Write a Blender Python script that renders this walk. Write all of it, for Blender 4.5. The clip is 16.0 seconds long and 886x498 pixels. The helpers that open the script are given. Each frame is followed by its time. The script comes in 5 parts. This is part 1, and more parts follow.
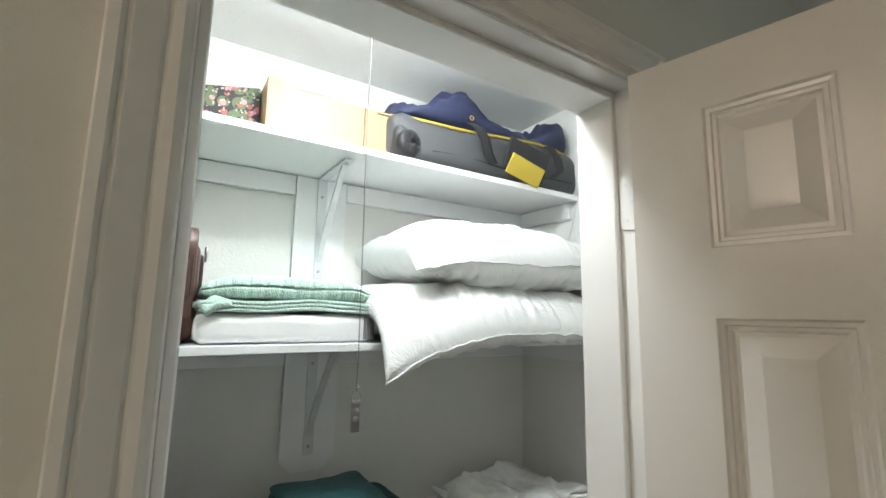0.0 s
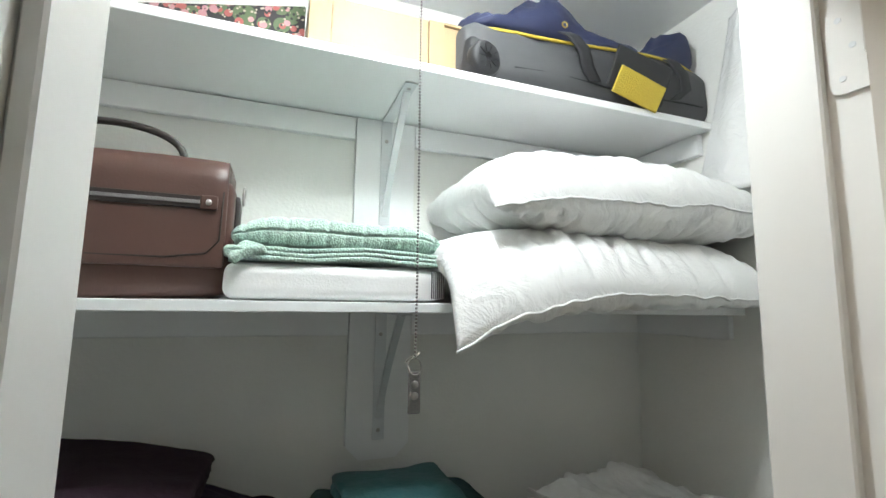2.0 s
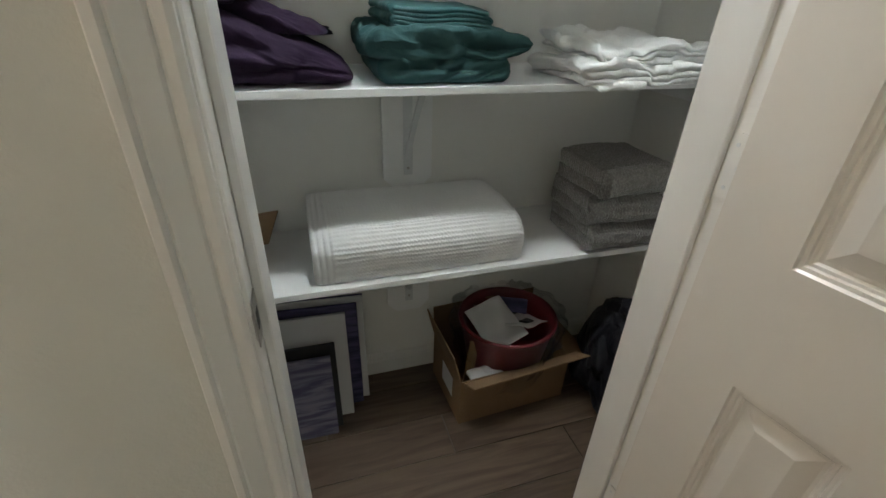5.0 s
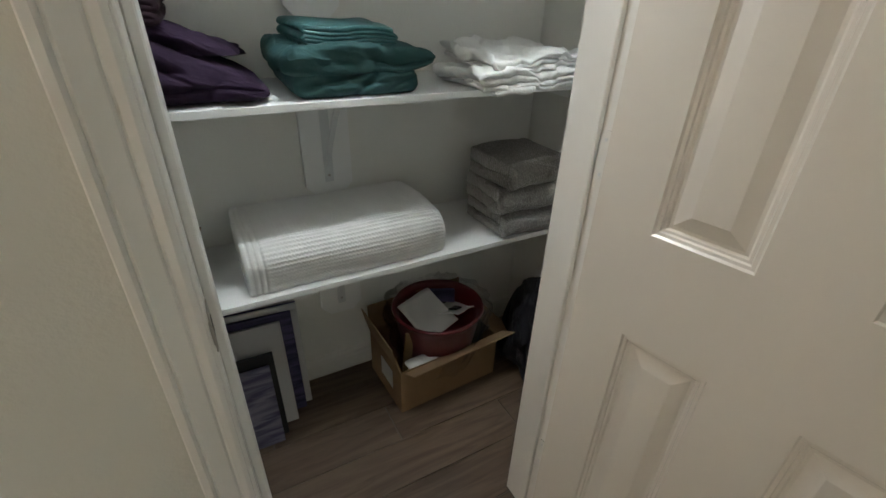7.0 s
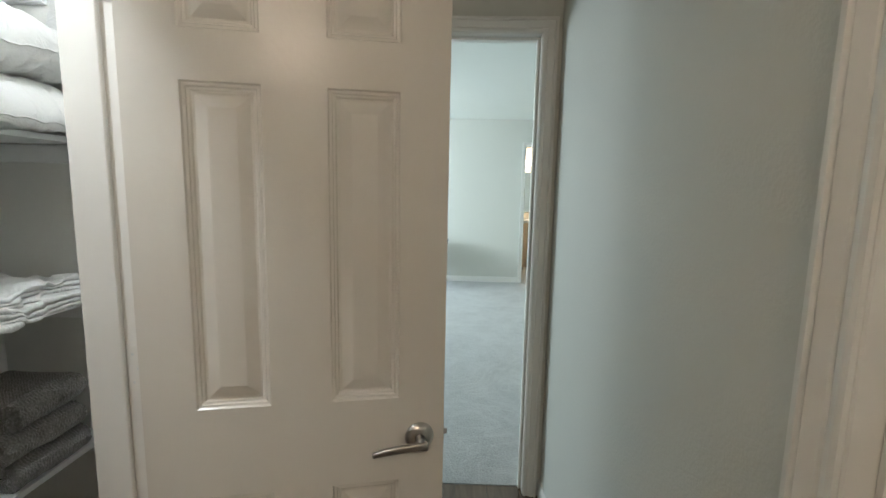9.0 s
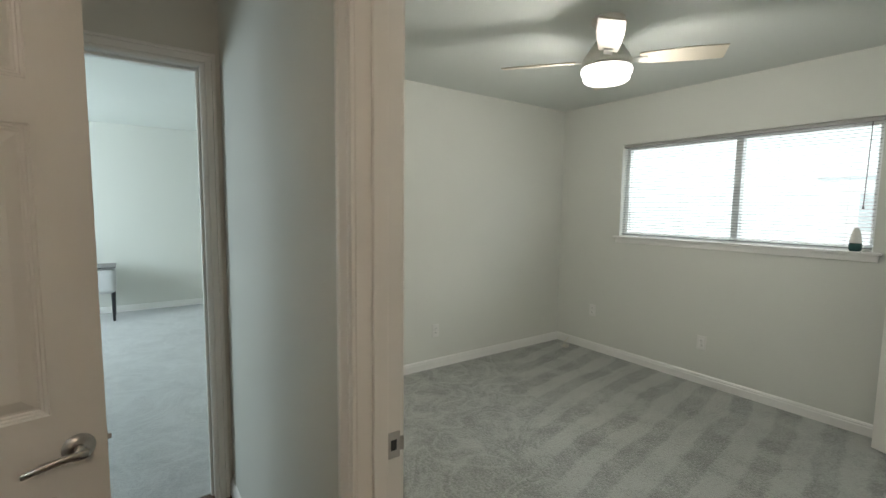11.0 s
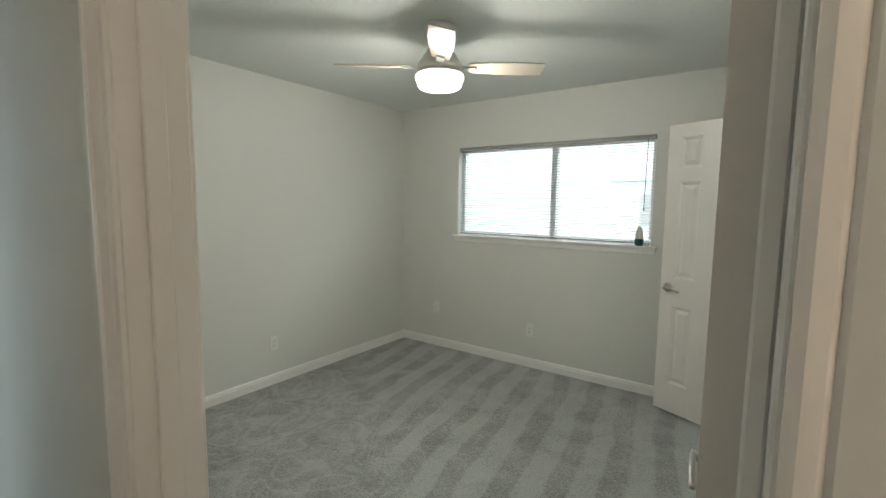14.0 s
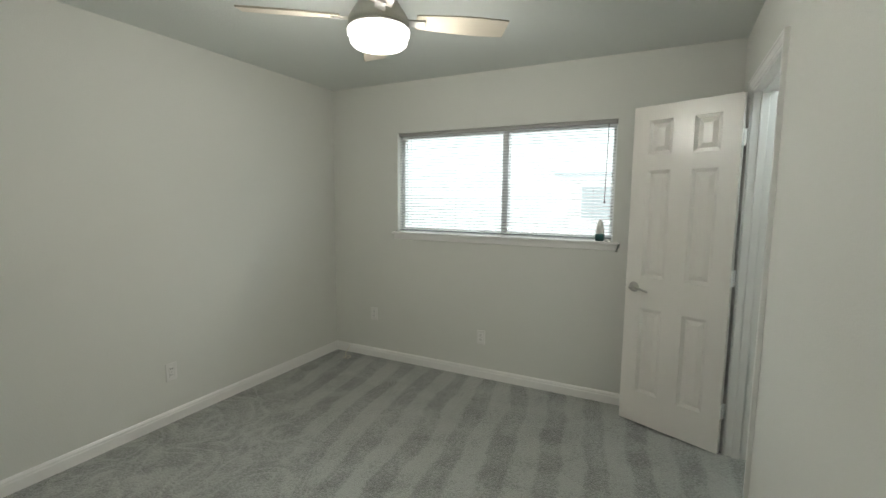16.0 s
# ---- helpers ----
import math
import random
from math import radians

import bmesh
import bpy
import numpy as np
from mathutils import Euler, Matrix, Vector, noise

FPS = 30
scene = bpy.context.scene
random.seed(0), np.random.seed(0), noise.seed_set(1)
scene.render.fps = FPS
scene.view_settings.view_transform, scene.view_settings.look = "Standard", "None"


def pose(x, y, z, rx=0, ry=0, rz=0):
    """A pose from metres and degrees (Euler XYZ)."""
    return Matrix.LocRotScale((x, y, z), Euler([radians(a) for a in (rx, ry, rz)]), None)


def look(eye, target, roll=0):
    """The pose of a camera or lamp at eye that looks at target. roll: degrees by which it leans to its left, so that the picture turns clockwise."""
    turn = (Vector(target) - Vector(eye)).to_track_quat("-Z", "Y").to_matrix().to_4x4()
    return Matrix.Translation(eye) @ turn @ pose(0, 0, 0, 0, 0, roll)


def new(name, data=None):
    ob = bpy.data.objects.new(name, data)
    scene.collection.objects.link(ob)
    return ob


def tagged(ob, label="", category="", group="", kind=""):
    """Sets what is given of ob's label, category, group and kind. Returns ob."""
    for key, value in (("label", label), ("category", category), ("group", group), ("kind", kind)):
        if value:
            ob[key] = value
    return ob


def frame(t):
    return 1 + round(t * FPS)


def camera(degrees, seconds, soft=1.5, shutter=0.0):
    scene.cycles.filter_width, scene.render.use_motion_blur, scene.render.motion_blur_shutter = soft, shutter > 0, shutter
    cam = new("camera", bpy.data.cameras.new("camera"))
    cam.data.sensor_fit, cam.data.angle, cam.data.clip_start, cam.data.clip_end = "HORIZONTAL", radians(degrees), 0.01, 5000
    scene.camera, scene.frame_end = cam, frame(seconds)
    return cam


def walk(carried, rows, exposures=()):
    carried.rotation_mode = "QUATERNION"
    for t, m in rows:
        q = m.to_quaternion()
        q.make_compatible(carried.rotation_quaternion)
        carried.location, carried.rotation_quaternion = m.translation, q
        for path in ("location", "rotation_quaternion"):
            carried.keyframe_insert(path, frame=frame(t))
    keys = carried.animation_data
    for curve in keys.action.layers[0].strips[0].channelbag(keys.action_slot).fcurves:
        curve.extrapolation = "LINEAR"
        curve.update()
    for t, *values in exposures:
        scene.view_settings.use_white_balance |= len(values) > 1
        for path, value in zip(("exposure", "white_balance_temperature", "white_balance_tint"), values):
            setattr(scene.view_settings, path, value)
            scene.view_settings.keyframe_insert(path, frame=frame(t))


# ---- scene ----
cam = camera(89.4, 16.0)
PATH = [
    (0, (0.045, -0.883, 1.592), (1.106, 0.788, 1.882), 1.0),
    (0.5, (0.098, -0.822, 1.594), (1.06, 0.894, 1.956), 0.9),
    (1, (0.14, -0.76, 1.586), (1.029, 0.991, 1.962), 0.8),
    (1.5, (0.167, -0.711, 1.566), (0.936, 1.097, 1.938), 0.6),
    (2, (0.179, -0.689, 1.528), (0.872, 1.171, 1.774), 0.8),
    (2.5, (0.174, -0.701, 1.476), (0.82, 1.191, 1.518), 0.9),
    (3, (0.18, -0.714, 1.399), (0.803, 1.171, 1.158), 1.1),
    (3.5, (0.164, -0.736, 1.331), (0.757, 1.096, 0.791), 1.6),
    (4, (0.146, -0.781, 1.267), (0.705, 0.971, 0.481), 1.8),
    (4.5, (0.137, -0.836, 1.221), (0.673, 0.826, 0.246), 2.1),
    (7, (0.091, -0.952, 1.259), (0.942, 0.563, 0.268), 1.9),
    (7.5, (0.083, -0.95, 1.313), (1.305, 0.387, 0.464), 1.6),
    (8, (0.038, -0.968, 1.342), (1.632, 0.055, 0.699), 1.3),
    (8.5, (-0.056, -1.014, 1.385), (1.828, -0.49, 0.963), 1.7),
    (9, (-0.177, -1.09, 1.402), (1.805, -1.04, 1.138), 1.1),
    (9.5, (-0.31, -1.12, 1.411), (1.649, -1.467, 1.208), 0.8),
    (10, (-0.424, -1.138, 1.417), (1.445, -1.822, 1.226), 0.8),
    (12.5, (-0.594, -1.137, 1.439), (0.729, -2.626, 1.255), 0.5),
    (13, (-0.59, -1.159, 1.445), (0.663, -2.706, 1.26), 0.6),
    (13.5, (-0.564, -1.198, 1.465), (0.644, -2.78, 1.27), 0.8),
    (14, (-0.512, -1.242, 1.487), (0.643, -2.862, 1.283), 0.7),
    (14.5, (-0.434, -1.296, 1.488), (0.65, -2.963, 1.276), 0.6),
    (15, (-0.339, -1.359, 1.479), (0.691, -3.059, 1.261), 0.6),
    (15.5, (-0.262, -1.451, 1.46), (0.694, -3.195, 1.245), 0.6),
    (16, (-0.174, -1.624, 1.463), (0.722, -3.398, 1.242), 0.5),
]
walk(cam, [(t, look(eye, target, roll)) for t, eye, target, roll in PATH],
     [(0, 0.22), (1, 0.1), (2, 0.1), (3, 0.4), (3.5, 0.6), (4.5, 0.65), (7, 0.62), (8, 0.6), (8.5, 0.42), (9, 0.4), (10, 0.3), (12.5, 0.16), (14, 0.18), (16, 0.12)])

# ---- light ----
world = bpy.data.worlds.new("sky")
scene.world = world
world.use_nodes = True
wn = world.node_tree
sky = wn.nodes.new("ShaderNodeTexSky")
sky.sky_type = 'NISHITA'
sky.sun_disc = False
sky.sun_elevation = radians(50)
sky.sun_rotation = radians(200)
wn.links.new(sky.outputs[0], wn.nodes["Background"].inputs[0])
wn.nodes["Background"].inputs[1].default_value = 0.10


def lamp(name, kind, energy, color, m, **kw):
    d = bpy.data.lights.new(name, kind)
    d.energy, d.color = energy, color
    ob = new(name, d)
    ob.matrix_world = m
    for k, v in kw.items():
        if k == "size":
            d.size = v
        if k == "size_y":
            d.shape, d.size_y = 'RECTANGLE', v
        if k == "radius":
            d.shadow_soft_size = v
        if k == "angle":
            d.angle = v
    return ob


lamp("sun", 'SUN', 1.2, (1.0, 0.96, 0.9), look((0, -8, 10), (0, 0, 0)), angle=radians(12))
lamp("closet_bulb_light", 'POINT', 9.3, (0.90, 0.97, 1.0), pose(0.36, -0.23, 2.20), radius=0.06)
lamp("closet_bulb_tip_light", 'AREA', 2.4, (0.92, 0.98, 1.0), pose(0.36, -0.23, 2.165), size=0.06)
lamp("hall_light", 'POINT', 12, (1.0, 0.78, 0.62), pose(-1.35, -0.93, 2.26), radius=0.10)
lamp("fan_bulb_light", 'POINT', 30, (0.99, 0.97, 0.90), pose(0.985, -3.29, 2.12), radius=0.10)
lamp("sky_light", 'AREA', 150, (0.90, 0.98, 1.0), look((1.06, -7.0, 3.7), (1.06, -4.2, 1.0)), size=4.0, size_y=2.0)
lamp("inner_closet_light", 'POINT', 8, (0.85, 0.97, 1.0), pose(-1.0, -4.2, 2.3), radius=0.08)
lamp("far_window_light", 'AREA', 105, (0.78, 0.93, 1.0), pose(5.1, 1.72, 1.5, 90, 0, 180), size=2.0, size_y=1.3)

# ---- materials ----


def mat(name, color, rough=0.6, metal=0.0, var=0.06, scale=6.0, bump=0.05, bscale=120.0, spec=0.5, sheen=0.0, coat=0.0, wrinkle=0.0):
    m = bpy.data.materials.new(name)
    m.use_nodes = True
    n, l = m.node_tree.nodes, m.node_tree.links
    b = n["Principled BSDF"]
    b.inputs["Roughness"].default_value = rough
    b.inputs["Metallic"].default_value = metal
    b.inputs["Specular IOR Level"].default_value = spec
    b.inputs["Sheen Weight"].default_value = sheen
    b.inputs["Coat Weight"].default_value = coat
    tc = n.new("ShaderNodeTexCoord")
    nz = n.new("ShaderNodeTexNoise")
    nz.inputs["Scale"].default_value, nz.inputs["Detail"].default_value = scale, 5
    l.new(tc.outputs["Object"], nz.inputs["Vector"])
    ramp = n.new("ShaderNodeMix")
    ramp.data_type = 'RGBA'
    ramp.inputs[6].default_value = (*[c * (1 - var) for c in color], 1)
    ramp.inputs[7].default_value = (*[min(1, c * (1 + var)) for c in color], 1)
    l.new(nz.outputs[0], ramp.inputs[0])
    l.new(ramp.outputs[2], b.inputs["Base Color"])
    if bump:
        n2 = n.new("ShaderNodeTexNoise")
        n2.inputs["Scale"].default_value, n2.inputs["Detail"].default_value = bscale, 3
        l.new(tc.outputs["Object"], n2.inputs["Vector"])
        bp = n.new("ShaderNodeBump")
        bp.inputs["Strength"].default_value, bp.inputs["Distance"].default_value = bump, 0.01
        l.new(n2.outputs[0], bp.inputs["Height"])
        l.new(bp.outputs[0], b.inputs["Normal"])
        if wrinkle:
            n3 = n.new("ShaderNodeTexNoise")
            n3.inputs["Scale"].default_value, n3.inputs["Detail"].default_value, n3.inputs["Distortion"].default_value = 14, 4, 1.5
            l.new(tc.outputs["Object"], n3.inputs["Vector"])
            ab = n.new("ShaderNodeMath")
            ab.operation = 'PINGPONG'
            ab.inputs[1].default_value = 0.16
            l.new(n3.outputs[0], ab.inputs[0])
            b2 = n.new("ShaderNodeBump")
            b2.inputs["Strength"].default_value, b2.inputs["Distance"].default_value = wrinkle, 0.06
            l.new(ab.outputs[0], b2.inputs["Height"])
            l.new(bp.outputs[0], b2.inputs["Normal"])
            l.new(b2.outputs[0], b.inputs["Normal"])
    return m


def glow(name, color, strength):
    m = bpy.data.materials.new(name)
    m.use_nodes = True
    b = m.node_tree.nodes["Principled BSDF"]
    b.inputs["Base Color"].default_value = (0.02, 0.02, 0.02, 1)
    b.inputs["Emission Color"].default_value = (*color, 1)
    b.inputs["Emission Strength"].default_value = strength
    return m


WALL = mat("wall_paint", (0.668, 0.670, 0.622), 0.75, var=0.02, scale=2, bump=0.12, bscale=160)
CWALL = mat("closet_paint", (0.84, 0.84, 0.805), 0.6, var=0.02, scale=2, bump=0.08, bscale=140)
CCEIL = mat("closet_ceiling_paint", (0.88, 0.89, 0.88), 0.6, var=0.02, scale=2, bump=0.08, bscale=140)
CEIL = mat("ceiling_paint", (0.71, 0.735, 0.70), 0.85, var=0.02, scale=2, bump=0.2, bscale=90)
TRIM = mat("trim_enamel", (0.80, 0.79, 0.76), 0.32, var=0.02, scale=5, bump=0.04, bscale=40)
DOOR = mat("door_enamel", (0.76, 0.73, 0.68), 0.26, var=0.02, scale=4, bump=0.05, bscale=60)
SHELFW = mat("shelf_enamel", (0.90, 0.91, 0.91), 0.35, var=0.02, scale=5, bump=0.05, bscale=30)
NICKEL = mat("satin_nickel", (0.50, 0.48, 0.46), 0.28, 1.0, var=0.05, bump=0)
STEELW = mat("painted_steel", (0.72, 0.74, 0.75), 0.4, 0.2, var=0.04, bump=0.05, bscale=60)
DARK = mat("black_plastic", (0.02, 0.02, 0.022), 0.45, var=0.1, bump=0.02)
WHITEP = mat("white_plastic", (0.74, 0.73, 0.70), 0.4, var=0.02, bump=0)

# planks of the hall and the closet floor
PLANK = mat("wood_look_tile", (0.15, 0.115, 0.09), 0.42, var=0.1, scale=3, bump=0.05, bscale=50)


def plank_grain():
    n, l = PLANK.node_tree.nodes, PLANK.node_tree.links
    b = n["Principled BSDF"]
    tc = n.new("ShaderNodeTexCoord")
    mp = n.new("ShaderNodeMapping")
    mp.inputs["Scale"].default_value = (2.2, 20, 20)
    oi = n.new("ShaderNodeObjectInfo")
    add = n.new("ShaderNodeVectorMath")
    add.operation = 'ADD'
    l.new(tc.outputs["Object"], add.inputs[0])
    l.new(oi.outputs["Random"], add.inputs[1])
    l.new(add.outputs[0], mp.inputs[0])
    nz = n.new("ShaderNodeTexNoise")
    nz.inputs["Scale"].default_value, nz.inputs["Detail"].default_value = 1.6, 8
    nz.inputs["Distortion"].default_value = 1.2
    l.new(mp.outputs[0], nz.inputs["Vector"])
    rp = n.new("ShaderNodeValToRGB")
    rp.color_ramp.elements[0].position, rp.color_ramp.elements[0].color = 0.3, (0.080, 0.053, 0.036, 1)
    rp.color_ramp.elements[1].position, rp.color_ramp.elements[1].color = 0.72, (0.165, 0.115, 0.080, 1)
    l.new(nz.outputs[0], rp.inputs[0])
    hs = n.new("ShaderNodeHueSaturation")
    mr = n.new("ShaderNodeMapRange")
    mr.inputs[3].default_value, mr.inputs[4].default_value = 0.8, 1.15
    l.new(oi.outputs["Random"], mr.inputs[0])
    l.new(mr.outputs[0], hs.inputs["Value"])
    l.new(rp.outputs[0], hs.inputs["Color"])
    l.new(hs.outputs[0], b.inputs["Base Color"])


plank_grain()
GROUT = mat("grout", (0.15, 0.125, 0.105), 0.9, var=0.1, scale=20)


def carpet_mat(name, light, dark, turn, width, mess):
    """Cut pile carpet with the stripes that a vacuum cleaner leaves in the nap."""
    m = mat(name, light, 0.95, var=0.1, bump=0, sheen=0.3)
    n, l = m.node_tree.nodes, m.node_tree.links
    b = n["Principled BSDF"]
    tc = n.new("ShaderNodeTexCoord")
    mp = n.new("ShaderNodeMapping")
    mp.inputs["Rotation"].default_value = (0, 0, radians(turn))
    l.new(tc.outputs["Object"], mp.inputs[0])
    wv = n.new("ShaderNodeTexWave")
    wv.inputs["Scale"].default_value = width
    wv.inputs["Distortion"].default_value = mess
    wv.inputs["Detail"].default_value, wv.inputs["Detail Scale"].default_value = 2.0, 1.2
    l.new(mp.outputs[0], wv.inputs["Vector"])
    nz = n.new("ShaderNodeTexNoise")
    nz.inputs["Scale"].default_value, nz.inputs["Detail"].default_value = 4.5, 5
    nz.inputs["Distortion"].default_value = 0.5
    l.new(tc.outputs["Object"], nz.inputs["Vector"])
    fine = n.new("ShaderNodeTexNoise")
    fine.inputs["Scale"].default_value, fine.inputs["Detail"].default_value = 110, 4
    l.new(tc.outputs["Object"], fine.inputs["Vector"])
    band = n.new("ShaderNodeMapRange")
    band.interpolation_type = 'SMOOTHSTEP'
    band.inputs[1].default_value, band.inputs[2].default_value = 0.3, 0.7
    l.new(wv.outputs[1], band.inputs[0])
    # loose loops and drag marks where the cleaner was turned
    line = n.new("ShaderNodeTexNoise")
    line.inputs["Scale"].default_value, line.inputs["Detail"].default_value = 2.3, 1.0
    line.inputs["Distortion"].default_value = 0.8
    l.new(tc.outputs["Object"], line.inputs["Vector"])
    near = n.new("ShaderNodeMath")
    near.operation = 'PINGPONG'
    near.inputs[1].default_value = 0.06
    l.new(line.outputs[0], near.inputs[0])
    loop = n.new("ShaderNodeMapRange")
    loop.inputs[1].default_value, loop.inputs[2].default_value = 0.0, 0.03
    loop.inputs[3].default_value, loop.inputs[4].default_value = 0.85, 0.1
    l.new(near.outputs[0], loop.inputs[0])
    where = n.new("ShaderNodeVectorMath")
    where.operation = 'DOT_PRODUCT'
    where.inputs[1].default_value = (0.8, 1.0, 0.0)
    l.new(tc.outputs["Object"], where.inputs[0])
    mask = n.new("ShaderNodeMapRange")
    mask.interpolation_type = 'SMOOTHSTEP'
    mask.inputs[1].default_value, mask.inputs[2].default_value = -2.35, -1.95
    l.new(where.outputs[1], mask.inputs[0])
    nap = n.new("ShaderNodeMix")
    l.new(mask.outputs[0], nap.inputs[0])
    l.new(band.outputs[0], nap.inputs[2])
    l.new(loop.outputs[0], nap.inputs[3])
    m1 = n.new("ShaderNodeMath")
    m1.operation = 'MULTIPLY_ADD'
    m1.inputs[1].default_value, m1.inputs[2].default_value = 0.17, 0.13
    l.new(nap.outputs[0], m1.inputs[0])
    m2 = n.new("ShaderNodeMath")
    m2.operation = 'MULTIPLY_ADD'
    m2.inputs[1].default_value = 0.56
    l.new(nz.outputs[0], m2.inputs[0])
    l.new(m1.outputs[0], m2.inputs[2])
    m3 = n.new("ShaderNodeMath")
    m3.operation = 'MULTIPLY_ADD'
    m3.inputs[1].default_value = 0.8
    l.new(fine.outputs[0], m3.inputs[0])
    l.new(m2.outputs[0], m3.inputs[2])
    rp = n.new("ShaderNodeValToRGB")
    rp.color_ramp.elements[0].position, rp.color_ramp.elements[0].color = 0.62, (*dark, 1)
    rp.color_ramp.elements[1].position, rp.color_ramp.elements[1].color = 1.0, (*light, 1)
    l.new(m3.outputs[0], rp.inputs[0])
    l.new(rp.outputs[0], b.inputs["Base Color"])
    bp = n.new("ShaderNodeBump")
    bp.inputs["Strength"].default_value, bp.inputs["Distance"].default_value = 0.9, 0.012
    l.new(m3.outputs[0], bp.inputs["Height"])
    l.new(bp.outputs[0], b.inputs["Normal"])
    return m


CARPET = carpet_mat("carpet_pile", (0.378, 0.383, 0.352), (0.158, 0.163, 0.146), -9, 1.22, 2.1)
CARPET2 = carpet_mat("carpet_pile_far", (0.46, 0.47, 0.47), (0.34, 0.345, 0.35), 90, 0.8, 2.0)

# ---- mesh helpers ----


def mesh_of(name, bm, material, smooth=False):
    me = bpy.data.meshes.new(name)
    bmesh.ops.recalc_face_normals(bm, faces=bm.faces)
    if smooth:
        for f in bm.faces:
            f.smooth = True
    bm.to_mesh(me)
    bm.free()
    me.materials.append(material)
    return me


def thing(name, bm, material, label="", category="", group="", kind="", smooth=False):
    ob = new(name, mesh_of(name, bm, material, smooth))
    return tagged(ob, label, category, group, kind)


def holder(name, m, label, category, group="", kind=""):
    ob = new(name)
    ob.matrix_world = m
    return tagged(ob, label, category, group, kind)


def part(name, bm, material, parent, label="", smooth=False):
    """A bmesh, in the parent's own coordinates, as one mesh under it."""
    ob = new(name, mesh_of(name, bm, material, smooth))
    ob.parent = parent
    return tagged(ob, label)


def box(bm, x0, x1, y0, y1, z0, z1, bevel=0.0, segs=2):
    r = bmesh.ops.create_cube(bm, size=1.0)
    for v in r["verts"]:
        v.co = Vector(((x0 + x1) / 2 + v.co.x * (x1 - x0), (y0 + y1) / 2 + v.co.y * (y1 - y0), (z0 + z1) / 2 + v.co.z * (z1 - z0)))
    if bevel:
        es = list({e for v in r["verts"] for e in v.link_edges})
        bmesh.ops.bevel(bm, geom=es, offset=bevel, segments=segs, profile=0.5, affect='EDGES')
    return bm


def boxes(*rows, bevel=0.0):
    bm = bmesh.new()
    for r in rows:
        box(bm, *r, bevel=bevel)
    return bm


def cyl(bm, r0, r1, h, m, n=24):
    bmesh.ops.create_cone(bm, cap_ends=True, segments=n, radius1=r0, radius2=r1, depth=h, matrix=m)
    return bm


def lathe(profile, n=40, m=None):
    """A turned body from (radius, height) pairs."""
    bm = bmesh.new()
    rings = []
    for r, z in profile:
        rings.append([bm.verts.new((r * math.cos(2 * math.pi * k / n), r * math.sin(2 * math.pi * k / n), z)) for k in range(n)])
    for a, b in zip(rings, rings[1:]):
        for k in range(n):
            bm.faces.new((a[k], a[(k + 1) % n], b[(k + 1) % n], b[k]))
    bmesh.ops.remove_doubles(bm, verts=bm.verts, dist=1e-6)
    if m is not None:
        bm.transform(m)
    return bm


def tube(points, r, n=10, closed=False):
    """A round bar along a line of points."""
    bm = bmesh.new()
    pts = [Vector(p) for p in points]
    rings, up = [], Vector((0.13, 0.21, 0.97))
    for i, p in enumerate(pts):
        a = pts[i - 1] if i else (pts[-1] if closed else p)
        b = pts[(i + 1) % len(pts)] if (closed or i + 1 < len(pts)) else p
        d = (b - a).normalized()
        s = d.cross(up)
        s = (s if s.length > 1e-3 else d.cross(Vector((1, 0, 0)))).normalized()
        t = s.cross(d)
        rings.append([bm.verts.new(p + r * (math.cos(k * 2 * math.pi / n) * s + math.sin(k * 2 * math.pi / n) * t)) for k in range(n)])
    pairs = list(zip(rings, rings[1:])) + ([(rings[-1], rings[0])] if closed else [])
    for a, b in pairs:
        for k in range(n):
            bm.faces.new((a[k], a[(k + 1) % n], b[(k + 1) % n], b[k]))
    if not closed:
        bm.faces.new(rings[0])
        bm.faces.new(rings[-1])
    return bm


# ---- plan ----
CY0, CY1 = -0.465, -0.35          # closet wall, hall face and closet face
SY0, SY1 = -1.51, -1.615          # bedroom wall, hall face and bedroom face
XE = 1.75                         # end wall of the hall
BX0, BX1, BY = -0.53, 2.648, -4.945   # bedroom walls
H = 2.44
CL, CR, CB, CH = -0.34, 1.155, 0.33, 2.285   # closet
DL, DR, DH = 0.054, 0.682, 1.975  # closet door frame, inside the jambs
BL, BR, BH = -0.522, 0.275, 2.05  # bedroom door frame
EL, ER, EH = -1.43, -0.68, 2.035  # end door opening, along y
WX = -3.2                         # west end of the hall

S = dict(kind="structure")
T = 0.115
thing("floor", boxes((WX, XE + 0.06, SY0 - 0.06, CB + T, -0.12, -0.006)), GROUT, "dark grout bed under wood-look floor tiles", "floor", **S)
thing("floor_carpet", boxes((BX0 - 1.0, BX1 + 0.05, BY - 0.12, SY0 - 0.06, -0.12, 0.004)), CARPET, "grey cut-pile carpet with vacuum stripes", "carpet", **S)
thing("floor_carpet_far", boxes((XE + 0.06, BX1 + 0.05, SY0 - 0.06, 1.8, -0.12, 0.003), (BX1 + 0.05, 9.2, -4.2, 1.8, -0.12, 0.003)), CARPET2, "pale grey carpet of the far bedroom", "carpet", **S)
thing("wall_closet_front", boxes((WX, DL - 0.018, CY0, CY1, 0, H), (DR + 0.018, XE, CY0, CY1, 0, H), (DL - 0.018, DR + 0.018, CY0, CY1, DH + 0.018, H)), WALL, "painted drywall beside the closet door", "wall", **S)
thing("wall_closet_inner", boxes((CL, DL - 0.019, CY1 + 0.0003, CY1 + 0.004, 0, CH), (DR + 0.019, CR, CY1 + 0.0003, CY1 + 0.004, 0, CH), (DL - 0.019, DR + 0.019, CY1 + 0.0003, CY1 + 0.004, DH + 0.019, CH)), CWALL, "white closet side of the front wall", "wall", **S)
